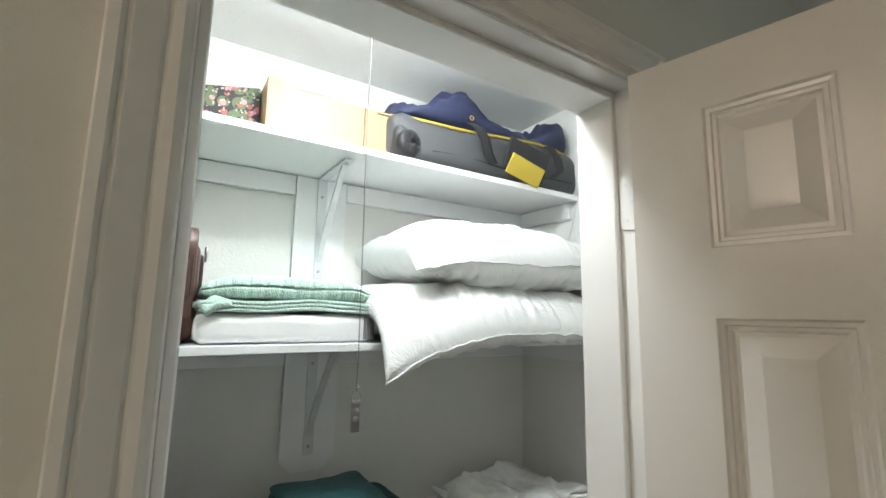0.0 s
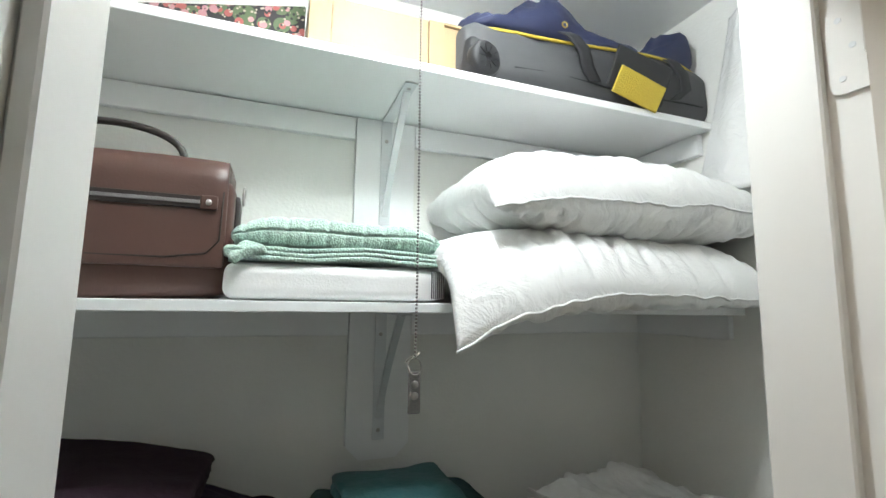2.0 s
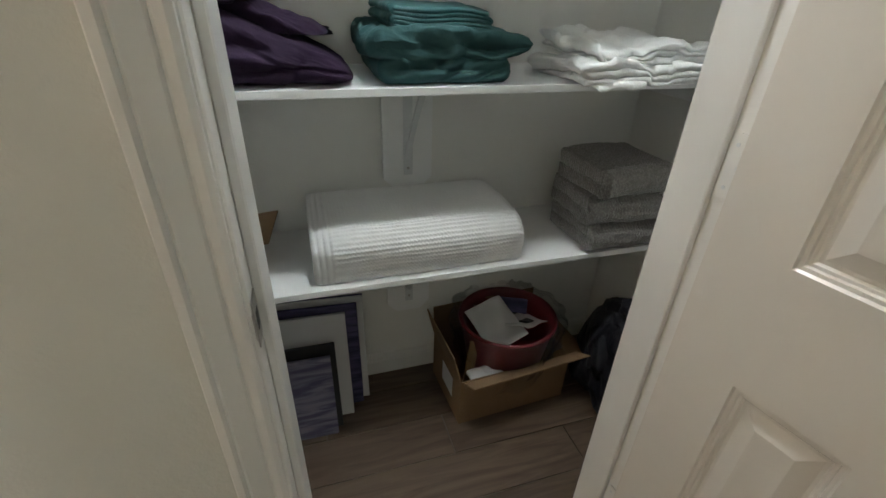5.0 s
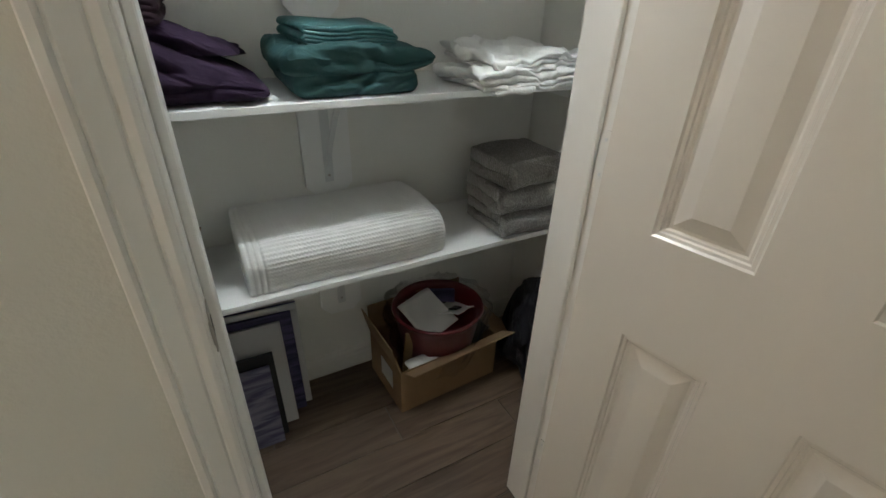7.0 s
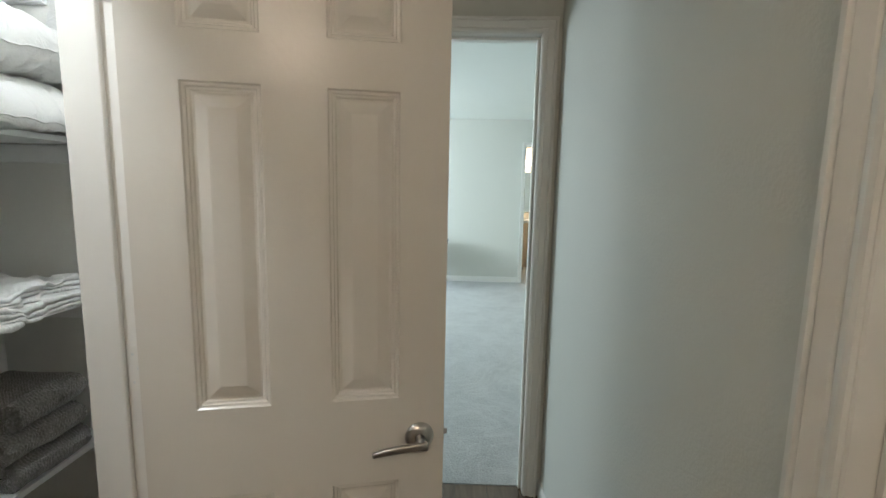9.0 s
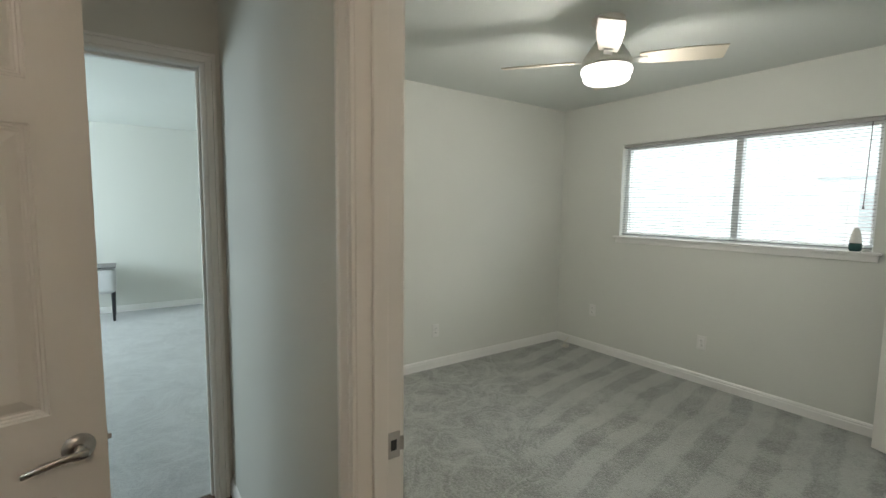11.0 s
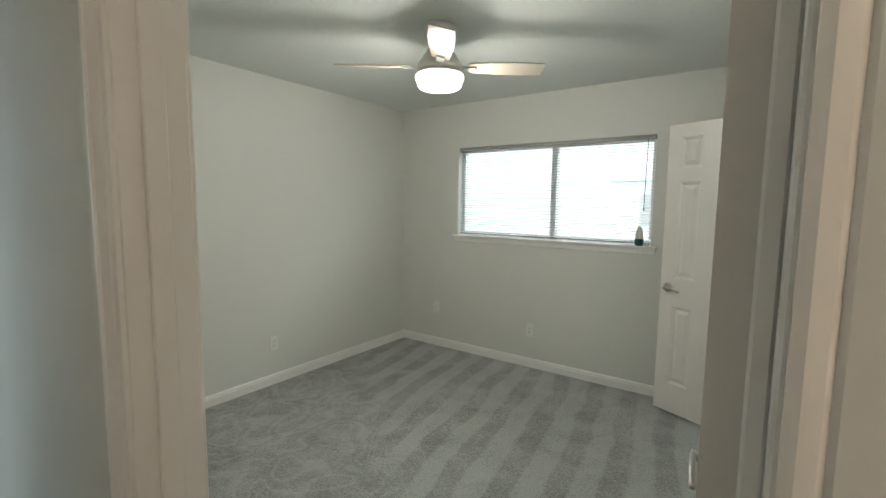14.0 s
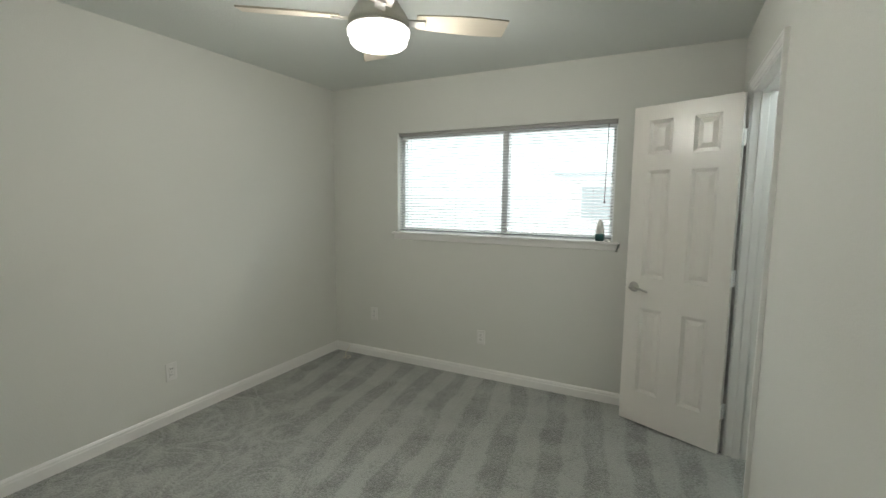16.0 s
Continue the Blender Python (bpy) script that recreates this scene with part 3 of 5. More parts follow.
# ---- closet: shelves ----
SHELVES = ((1.975, 0.06), (1.530, 0.01), (1.058, 0.003), (0.614, 0.002))
for top, front in SHELVES:
    sh = holder("closet_shelf", pose(0, 0, top), "white painted closet shelf board on wall cleats", "shelf", "closet shelves")
    part("board", boxes((CL + 0.002, CR - 0.002, front, CB - 0.002, -0.0165, 0.0), bevel=0.0015), SHELFW, sh)
    part("cleat", boxes((CL + 0.002, 0.334, CB - 0.018, CB - 0.001, -0.072, -0.0195), bevel=0.002), SHELFW, sh)
    part("cleat", boxes((0.477, CR - 0.002, CB - 0.018, CB - 0.001, -0.072, -0.0195), bevel=0.002), SHELFW, sh)
    part("cleat", boxes((CR - 0.018, CR - 0.001, front + 0.03, CB - 0.019, -0.072, -0.0195), bevel=0.002), SHELFW, sh)
    part("cleat", boxes((CL + 0.001, CL + 0.018, front + 0.03, CB - 0.019, -0.072, -0.0195), bevel=0.002), SHELFW, sh)
    # board on the wall behind the bracket, with clipped lower corners
    bm = bmesh.new()
    zb, x0, x1, c = -0.335, 0.336, 0.475, 0.03
    out = [(x0, -0.0195), (x0, zb + c), (x0 + c, zb), (x1 - c, zb), (x1, zb + c), (x1, -0.0195)]
    a = [bm.verts.new((x, CB - 0.019, z)) for x, z in out]
    b = [bm.verts.new((x, CB - 0.001, z)) for x, z in out]
    bm.faces.new(a)
    bm.faces.new(b)
    for k in range(6):
        bm.faces.new((a[k], a[(k + 1) % 6], b[(k + 1) % 6], b[k]))
    part("back_plate", bm, SHELFW, sh, "white painted board with clipped corners")
    br = holder("shelf_bracket", pose(0.4055, CB - 0.0195, top - 0.0195), "white painted steel shelf bracket with a curved brace", "shelf bracket", "shelf brackets")
    part("wall_leg", boxes((-0.013, 0.013, -0.0035, -0.0002, -0.275, -0.0002), bevel=0.001), STEELW, br)
    part("shelf_leg", boxes((-0.013, 0.013, -0.205, -0.0035, -0.0035, -0.0003), bevel=0.001), STEELW, br)
    pts = [(0, -0.170 * (1 - k / 14) ** 1.25 - 0.005, -0.225 * (k / 14) - 0.006) for k in range(15)]
    bm = bmesh.new()
    rows = [[bm.verts.new((sx * 0.007, y, z)) for sx in (-1, 1)] + [bm.verts.new((sx * 0.007, y * 0.97 + 0.002, z * 0.97 + 0.004)) for sx in (1, -1)] for _, y, z in pts]
    for p, q in zip(rows, rows[1:]):
        for k in range(4):
            bm.faces.new((p[k], p[(k + 1) % 4], q[(k + 1) % 4], q[k]))
    part("brace", bm, STEELW, br)
    for z in (-0.05, -0.255):
        part("screw", cyl(bmesh.new(), 0.0045, 0.0035, 0.002, pose(0, -0.0042, z, 90, 0, 0), 12), NICKEL, br, "steel screw head")
    part("screw", cyl(bmesh.new(), 0.0045, 0.0035, 0.002, pose(0, -0.185, -0.0042), 12), NICKEL, br, "steel screw head")

FOB = mat("grey_leather", (0.20, 0.19, 0.19), 0.5, bump=0.2, bscale=300)
# ---- closet lamp with pull chain ----
lh = holder("closet_lamp", pose(0.36, -0.23, CH), "white porcelain ceiling lampholder with a bare bulb", "lamp")
part("base", lathe(((0, 0), (0.055, 0), (0.055, -0.012), (0.04, -0.03), (0.022, -0.045), (0.02, -0.05), (0, -0.05)), 32), WHITEP, lh, smooth=True)
bulb = part("bulb", lathe(((0.013, -0.03), (0.014, -0.04), (0.028, -0.06), (0.030, -0.075), (0.022, -0.092), (0.0, -0.10)), 24), glow("bulb_glass", (0.95, 0.99, 1.0), 12), lh, "lit frosted bulb", smooth=True)
bulb.visible_shadow = False
pc = holder("pull_chain", pose(0.351, -0.13, 1.391), "beaded steel pull chain with a grey leather key fob", "pull chain")
bm = bmesh.new()
for k in range(175):
    z = 0.072 + k * 0.0046
    bmesh.ops.create_icosphere(bm, subdivisions=1, radius=0.0019, matrix=pose(0.001 * math.sin(z * 9), 0, z))
part("bead_chain", bm, FOB, pc, smooth=True)
part("ring", tube([(0.0085 * math.cos(a), 0.002 * math.sin(a), 0.058 + 0.0105 * math.sin(a)) for a in [2 * math.pi * k / 20 for k in range(20)]], 0.0011, 6, True), NICKEL, pc, smooth=True)
part("knot", tube([(-0.012, 0, 0.064), (-0.004, 0.001, 0.071), (0.002, -0.001, 0.069), (0.006, 0, 0.076)], 0.0012, 6), NICKEL, pc, smooth=True)
part("fob", boxes((-0.008, 0.008, -0.002, 0.002, 0.0, 0.052), bevel=0.0018), FOB, pc, "grey leather strap folded over the ring")
for z in (0.036, 0.022):
    part("snap", cyl(bmesh.new(), 0.0052, 0.0042, 0.0024, pose(0, -0.0028, z, 90, 0, 0), 16), NICKEL, pc, "round metal snap", smooth=True)

# ---- top shelf ----
Z1 = 1.976
FLORAL = mat("floral_paper", (0.035, 0.03, 0.035), 0.55, bump=0.03)


def floral():
    n, l = FLORAL.node_tree.nodes, FLORAL.node_tree.links
    b = n["Principled BSDF"]
    tc = n.new("ShaderNodeTexCoord")
    last = None
    for scale, cut, col, off in ((24, 0.50, (0.10, 0.14, 0.07), 0.0), (44, 0.34, (0.38, 0.10, 0.09), 3.1), (38, 0.30, (0.48, 0.24, 0.26), 7.7), (85, 0.26, (0.03, 0.03, 0.03), 5.2), (110, 0.26, (0.45, 0.38, 0.30), 11.3)):
        mp = n.new("ShaderNodeMapping")
        mp.inputs["Location"].default_value = (off, off * 0.6, off * 0.3)
        l.new(tc.outputs["Object"], mp.inputs[0])
        vo = n.new("ShaderNodeTexVoronoi")
        vo.inputs["Scale"].default_value = scale
        l.new(mp.outputs[0], vo.inputs["Vector"])
        lt = n.new("ShaderNodeMath")
        lt.operation = 'LESS_THAN'
        lt.inputs[1].default_value = cut
        l.new(vo.outputs["Distance"], lt.inputs[0])
        mx = n.new("ShaderNodeMix")
        mx.data_type = 'RGBA'
        l.new(lt.outputs[0], mx.inputs[0])
        if last:
            l.new(last.outputs[2], mx.inputs[6])
        else:
            mx.inputs[6].default_value = (0.03, 0.026, 0.03, 1)
        mx.inputs[7].default_value = (*col, 1)
        last = mx
    l.new(last.outputs[2], b.inputs["Base Color"])


floral()
bm = bmesh.new()
base = [(-0.31, 0.215), (0.205, 0.165), (0.206, 0.30), (-0.30, 0.315)]
lo = [bm.verts.new((x, y, Z1)) for x, y in base]
hi = [bm.verts.new((x, y, z)) for (x, y), z in zip(base, (2.016, 2.102, 2.116, 2.028))]
bm.faces.new(lo)
bm.faces.new(hi)
for k in range(4):
    bm.faces.new((lo[k], lo[(k + 1) % 4], hi[(k + 1) % 4], hi[k]))
bmesh.ops.bevel(bm, geom=bm.edges[:], offset=0.002, segments=2, affect='EDGES')
thing("gift_box", bm, FLORAL, "dark paper box printed with pink flowers and green leaves", "gift box")
thing("photo_album", boxes((0.30, 0.40, 0.245, 0.315, Z1, 2.168), bevel=0.003), FLORAL, "dark floral-printed box standing behind the wooden crate", "box")
PINE = mat("pale_pine", (0.37, 0.26, 0.14), 0.5, var=0.08, scale=8, bump=0.05, bscale=60)
cr = holder("wooden_crate", pose(0.209, 0.115, Z1), "pale unfinished pine crate", "crate")
part("side_panel", boxes((0, 0.012, 0, 0.2, 0, 0.128), bevel=0.001), PINE, cr)
part("side_panel", boxes((0.303, 0.315, 0, 0.2, 0, 0.128), bevel=0.001), PINE, cr)
part("corner_post", boxes((0.0, 0.040, -0.012, -0.0005, 0, 0.132), bevel=0.001), PINE, cr)
part("corner_post", boxes((0.230, 0.262, -0.012, -0.0005, 0, 0.118), bevel=0.001), PINE, cr)
part("front_panel", boxes((0.0405, 0.2295, -0.006, -0.0005, 0, 0.120), bevel=0.001), PINE, cr)
part("front_panel", boxes((0.2625, 0.315, -0.008, -0.0005, 0, 0.112), bevel=0.001), PINE, cr)
part("front_cap", boxes((0.262, 0.322, -0.014, 0.002, 0.1125, 0.118), bevel=0.001), PINE, cr)
part("back_panel", boxes((0.0125, 0.3025, 0.19, 0.2, 0, 0.12), bevel=0.001), PINE, cr)
part("bottom", boxes((0.0125, 0.3025, 0.0005, 0.189, 0.001, 0.009)), PINE, cr)

GREYN = mat("grey_nylon", (0.075, 0.076, 0.08), 0.6, var=0.08, scale=20, bump=0.25, bscale=500)
NAVY = mat("navy_nylon", (0.022, 0.028, 0.075), 0.55, var=0.1, scale=20, bump=0.25, bscale=500)
YELLOW = mat("yellow_webbing", (0.52, 0.38, 0.04), 0.6, var=0.08, scale=30, bump=0.3, bscale=300)
BLACKW = mat("black_webbing", (0.018, 0.018, 0.02), 0.7, bump=0.3, bscale=500)
dg = holder("duffel_bag", pose(0.836, 0.178, Z1) @ Matrix.Diagonal((1.035, 1.0, 1.04, 1)), "grey and navy wheeled duffel bag with yellow piping", "bag")


def bag_low(q):
    k = 1 - 0.10 * (2 * q.x / 0.65) ** 4
    q = Vector((q.x, q.y * k, q.z))
    lift = 0.012 * math.sin(q.x * 9) * q.z / 0.11
    return q + Vector((0, -0.006 * crease(q, 14, 2) * (q.z / 0.11), lift + 0.004 * nz3(q, 16, 4)))


part("lower_body", soft(0.655, 0.235, 0.125, 0.035, 22, bag_low), GREYN, dg, smooth=True)


def bag_top(q):
    hump = 0.34 + 0.66 * math.exp(-((q.x + 0.115) / 0.085) ** 2) + 0.62 * math.exp(-((q.x - 0.24) / 0.062) ** 2)
    z = 0.118 + q.z * hump
    return Vector((q.x, q.y, z)) + Vector((0.012 * nz3(q, 13, 8), 0.014 * nz3(q, 12, 1), (0.014 * nz3(q, 14, 6) + 0.016 * (crease(q, 15, 2) - 0.5)) * q.z / 0.1))


part("upper_body", soft(0.60, 0.20, 0.125, 0.055, 34, bag_top), NAVY, dg, "crumpled navy top", smooth=True)
rim = [(0.327 * (abs(math.cos(a)) ** 0.45) * (1 if math.cos(a) > 0 else -1), 0.118 * (abs(math.sin(a)) ** 0.45) * (1 if math.sin(a) > 0 else -1), 0.116) for a in [2 * math.pi * k / 72 for k in range(72)]]
rim = [(x, y * (1 - 0.10 * (2 * x / 0.65) ** 4), z + 0.012 * math.sin(x * 9)) for x, y, z in rim]
part("piping", tube(rim, 0.0034, 8, True), YELLOW, dg, "bright yellow piping", smooth=True)
for sx in (-0.10, 0.17):
    path = [(sx, -0.112, 0.135), (sx + 0.012, -0.128, 0.12), (sx + 0.03, -0.138, 0.09), (sx + 0.04, -0.136, 0.055), (sx + 0.062 - 0.05 * (sx > 0), -0.13, 0.03)]
    bm = bmesh.new()
    rows = [[bm.verts.new((x + s * 0.015, y, z + s * 0.003)) for s in (-1, 1)] + [bm.verts.new((x + s * 0.015, y + 0.0035, z + s * 0.003)) for s in (1, -1)] for x, y, z in path]
    for p, q in zip(rows, rows[1:]):
        for k in range(4):
            bm.faces.new((p[k], p[(k + 1) % 4], q[(k + 1) % 4], q[k]))
    bmesh.ops.subdivide_edges(bm, edges=bm.edges[:], cuts=2, use_grid_fill=True, smooth=0.6)
    part("carry_strap", bm, BLACKW, dg, "black webbing strap", smooth=True)
part("grip_pad", place(boxes((-0.072, 0.080, -0.004, 0.004, -0.034, 0.050), bevel=0.003), pose(0.068, -0.137, 0.050, 18, 9, 2)), BLACKW, dg, "black grip wrap")
part("grip_patch", place(boxes((-0.058, 0.068, -0.003, 0.003, -0.036, 0.02), bevel=0.002), pose(0.066, -0.142, 0.036, 24, 12, 3)), YELLOW, dg, "yellow grip patch")
part("wheel_housing", place(soft(0.075, 0.05, 0.085, 0.02, 6), pose(-0.285, -0.085, 0.0, 0, 0, 18)), DARK, dg, "black plastic wheel housing", smooth=True)
wh = part("wheel", lathe(((0.008, -0.014), (0.030, -0.014), (0.034, -0.009), (0.034, 0.009), (0.030, 0.014), (0.008, 0.014)), 28, pose(-0.283, -0.108, 0.036, 90, 0, 14)), DARK, dg, "grey wheel with a ribbed hub", smooth=True)
for k in range(10):
    a = 2 * math.pi * k / 10
    part("spoke", place(boxes((0.009, 0.024, -0.0015, 0.0015, 0.0135, 0.0155)), pose(-0.283, -0.108, 0.036, 90, 0, 14) @ pose(0, 0, 0, 0, 0, math.degrees(a))), DARK, wh)
for x, y, z in ((-0.105, -0.122, 0.143), (-0.318, -0.075, 0.062)):
    part("eyelet", tube([(x + 0.006 * math.cos(a), y, z + 0.006 * math.sin(a)) for a in [2 * math.pi * k / 16 for k in range(16)]], 0.0017, 6, True), mat("brass", (0.6, 0.42, 0.12), 0.3, 1.0, bump=0), dg, "brass eyelet", smooth=True)
part("seam", tube([(-0.22 + 0.5 * k / 20, -0.1185 + 0.012 * (k / 20 - 0.5) ** 2, 0.03 + 0.004 * math.sin(k * 0.4)) for k in range(21)], 0.0018, 6), BLACKW, dg, smooth=True)

# ---- second shelf ----
Z2 = 1.531
BROWN = mat("brown_leather", (0.088, 0.043, 0.033), 0.40, var=0.14, scale=9, bump=0.04, bscale=260)
DBROWN = mat("dark_brown_leather", (0.022, 0.015, 0.013), 0.45, var=0.1, bump=0.15, bscale=220)
sa = holder("leather_satchel", pose(-0.079, 0.132, Z2) @ Matrix.Diagonal((1.04, 1.04, 1.09, 1)), "brown leather satchel with a dark handle", "bag")
part("body", soft(0.365, 0.115, 0.175, 0.02, 16, lambda q: q + Vector((0, 0.004 * nz3(q, 9, 1), 0.004 * nz3(q, 7, 2)))), BROWN, sa, smooth=True)
part("flap", soft(0.350, 0.014, 0.158, 0.0065, 18, lambda q: Vector((q.x, q.y - 0.063 + 0.035 * max(0, (q.z - 0.12) / 0.04) ** 2 * 0.6 - 0.004 * math.cos(q.x * 8), q.z + 0.042 + 0.003 * nz3(q, 6, 3)))), BROWN, sa, "brown leather front flap", smooth=True)
part("top", soft(0.352, 0.10, 0.03, 0.012, 12, lambda q: q + Vector((0, 0, 0.172 + 0.003 * nz3(q, 8, 5)))), BROWN, sa, smooth=True)
part("zip", boxes((-0.165, 0.140, -0.0785, -0.0765, 0.1295, 0.1345), bevel=0.0008), FOB, sa, "dull metal zip")
part("zip_tape", boxes((-0.17, 0.150, -0.0770, -0.069, 0.1235, 0.1405), bevel=0.0008), DBROWN, sa)
part("zip_tab", boxes((0.141, 0.163, -0.0795, -0.069, 0.122, 0.142), bevel=0.002), BROWN, sa, "leather zip end with a stud")
part("stud", cyl(bmesh.new(), 0.0045, 0.0035, 0.003, pose(0.152, -0.0805, 0.132, 90, 0, 0), 14), NICKEL, sa, smooth=True)
part("handle", tube([(0.098 * math.cos(a) + 0.005, -0.005, 0.203 + 0.050 * math.sin(a) ** 0.8) for a in [math.pi * k / 20 for k in range(21)]], 0.0055, 10), DBROWN, sa, "dark rolled leather handle", smooth=True)
for sx in (-0.093, 0.103):
    part("handle_ring", tube([(sx + 0.012 * math.cos(a), -0.005 + 0.003 * math.sin(a), 0.203 + 0.008 * math.sin(a)) for a in [2 * math.pi * k / 16 for k in range(16)]], 0.002, 6, True), NICKEL, sa, smooth=True)
part("strap_loop", soft(0.012, 0.03, 0.07, 0.005, 5, lambda q: q + Vector((0.184, -0.01, 0.085))), DBROWN, sa, "dark leather side strap", smooth=True)
part("side_ring", tube([(0.193, -0.01 + 0.011 * math.cos(a), 0.158 + 0.013 * math.sin(a)) for a in [2 * math.pi * k / 16 for k in range(16)]], 0.0022, 6, True), NICKEL, sa, "dark metal ring", smooth=True)
part("seam", tube([(-0.17, -0.071, 0.06), (-0.05, -0.073, 0.056), (0.10, -0.073, 0.055), (0.152, -0.073, 0.062), (0.168, -0.072, 0.08), (0.17, -0.071, 0.15)], 0.0013, 6), DBROWN, sa, smooth=True)

WHITET = mat("white_terry", (0.86, 0.86, 0.85), 0.95, var=0.03, scale=40, bump=0.12, bscale=260, sheen=0.4)
MINT = mat("mint_terry", (0.52, 0.70, 0.61), 0.95, var=0.10, scale=60, bump=0.9, bscale=230, sheen=0.4)
wt = holder("white_towel", pose(0.279, 0.165, Z2), "folded white woven towel with a striped hem", "towel")
part("cloth", soft(0.348, 0.278, 0.0575, 0.02, 26, lambda v: Vector((v.x + 0.004 * nz3(v, 12, 3), v.y + 0.003 * nz3(v, 12, 9), max(0.0005, v.z + 0.004 * nz3(v, 10, 5) * v.z / 0.05)))), WHITET, wt, smooth=True)
for k in range(7):
    part("hem_stripe", boxes((0.146 + k * 0.0035, 0.1475 + k * 0.0035, -0.1415, -0.139, 0.006, 0.052)), DARK if k == 0 else FOB, wt, "grey hem stripe")
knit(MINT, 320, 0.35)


def seam_of(a, pitch):
    """The drawn-in lines between the squares of a woven check, 1 on a line and 0 between."""
    d = (a / pitch + 0.5) % 1.0 - 0.5
    return math.exp(-(d * pitch / 0.0022) ** 2)


gt = holder("mint_towel", pose(0.282, 0.165, Z2 + 0.0585), "folded mint green terry towel", "towel")
part("under_fold", folded(0.345, 3, 0.0088, 0.28, 0.010, 11, sag=0.004, thick=0.0075), MINT, gt, smooth=True)
part("top_fold", soft(0.338, 0.265, 0.044, 0.019, 84, lambda v: Vector((v.x + 0.006 * nz3(v, 14, 17), v.y + 0.006 * nz3(v, 14, 29) + (0.006 * seam_of(v.x, 0.030) + 0.005 * seam_of(v.z + 0.004, 0.026)) * (v.y < -0.08), v.z + 0.0255 - (0.003 * seam_of(v.x, 0.030) + 0.003 * seam_of(v.y, 0.030)) * (v.z > 0.025) + 0.006 * nz3(v, 12, 17) - 0.018 * max(0, abs(v.x) - 0.12) / 0.05 * v.z / 0.044))), MINT, gt, smooth=True)
part("loose_corner", place(soft(0.05, 0.035, 0.012, 0.005, 8, lambda q: q + Vector((0, 0, -0.5 * q.x * q.x / 0.03 + 0.01 * nz3(q, 40, 2)))), pose(-0.145, -0.135, 0.012, 20, -24, 10)), MINT, gt, smooth=True)

LINEN = mat("white_cotton", (0.82, 0.82, 0.81), 0.85, var=0.03, scale=12, bump=0.10, bscale=320, sheen=0.1, wrinkle=0.20)


def pillow(w, d, h, seed, droop):
    n = 120
    bm = bmesh.new()
    rows = {}
    for s in (1, -1):
        for i in range(n + 1):
            for j in range(n + 1):
                u, v = -1 + 2 * i / n, -1 + 2 * j / n
                edge = i in (0, n) or j in (0, n)
                if s < 0 and edge:
                    rows[s, i, j] = rows[1, i, j]
                    continue
                f = max(0.0, (1 - abs(u) ** 3.2) * (1 - abs(v) ** 3.0)) ** 0.42
                x = w / 2 * u * (1 - 0.04 * (1 - v * v))
                y = d / 2 * v * (1 - 0.06 * (1 - u * u))
                z = s * h / 2 * f
                rim = max(abs(u), abs(v)) ** 6
                p = (x, y, z)
                fan = max(abs(u), abs(v)) ** 2.2
                z += 0.006 * nz3((x * (1 + 1.5 * abs(v)), y, z), 16, seed)
                pull = crease((x + 0.25 * y * u, y * 0.16, s * 2), 24, seed + 3) ** 3 if abs(v) > abs(u) else crease((x * 0.16, y + 0.25 * x * v, s * 2), 17, seed + 3) ** 3
                z -= s * (0.005 + 0.015 * fan * (1 - rim)) * pull * (not edge) - 0.0018 * rim * nz3((x, y, 0), 34, seed)
                z += 0.010 * nz3(p, 6, seed + 9)
                front = max(0.0, (-y - d * 0.24) / (d * 0.26))
                z -= droop * front * front * (0.45 + 0.55 * max(0.0, -u) ** 2)
                rows[s, i, j] = bm.verts.new((x, y, z))
        for i in range(n):
            for j in range(n):
                q = (rows[s, i, j], rows[s, i + 1, j], rows[s, i + 1, j + 1], rows[s, i, j + 1])
                bm.faces.new(q)
    rim = [rows[1, i, 0].co.copy() for i in range(n + 1)]
    return bm, rim


for k, (px, py, pz, rz, w, d, h, seed, droop) in enumerate(((0.785, 0.12, Z2 + 0.072, 1, 0.735, 0.44, 0.150, 2.0, 0.13), (0.832, 0.130, Z2 + 0.214, -2, 0.655, 0.42, 0.185, 7.0, 0.050))):
    pl = holder("pillow", pose(px, py, pz, 2, 0, rz), "plump white cotton pillow overhanging the shelf" if k == 0 else "plump white cotton pillow lying on another", "pillow", "pillows")
    bm, rim = pillow(w, d, h, seed, droop)
    part("cover", bm, LINEN, pl, smooth=True)
    part("seam", tube(rim, 0.0025, 6), LINEN, pl, smooth=True)

# white cloth hung against the side wall above the pillows
bm = bmesh.new()
NY, NZ = 34, 40
sides = []
for face in (0, 1):
    grid = []
    for j in range(NZ + 1):
        f = j / NZ
        z = 2.21 - 0.42 * f
        back = 0.0 + 0.115 * f ** 1.15
        line = []
        for i in range(NY + 1):
            g = i / NY
            y = -0.24 + (back + 0.24) * g
            swell = 0.010 + 0.026 * math.sin(math.pi * g) ** 0.6 * (0.4 + 0.6 * f)
            fold = 0.006 * math.sin(g * 17 + 2.0 * f) * (0.3 + f) + 0.006 * noise.noise(Vector((y * 9, z * 4, 3.3)))
            x = CR - 0.004 - max(0.002, (swell + fold) * min(1.0, 6 * (1 - g) + 0.15)) * (1 if face else 0.55)
            line.append(bm.verts.new((x, y, z)))
        grid.append(line)
    for a, b in zip(grid, grid[1:]):
        for i in range(NY):
            bm.faces.new((a[i], a[i + 1], b[i + 1], b[i]))
    sides.append(grid)
ring = [[g[0][i] for i in range(NY + 1)] + [g[j][NY] for j in range(1, NZ + 1)] + [g[NZ][i] for i in range(NY - 1, -1, -1)] + [g[j][0] for j in range(NZ - 1, 0, -1)] for g in sides]
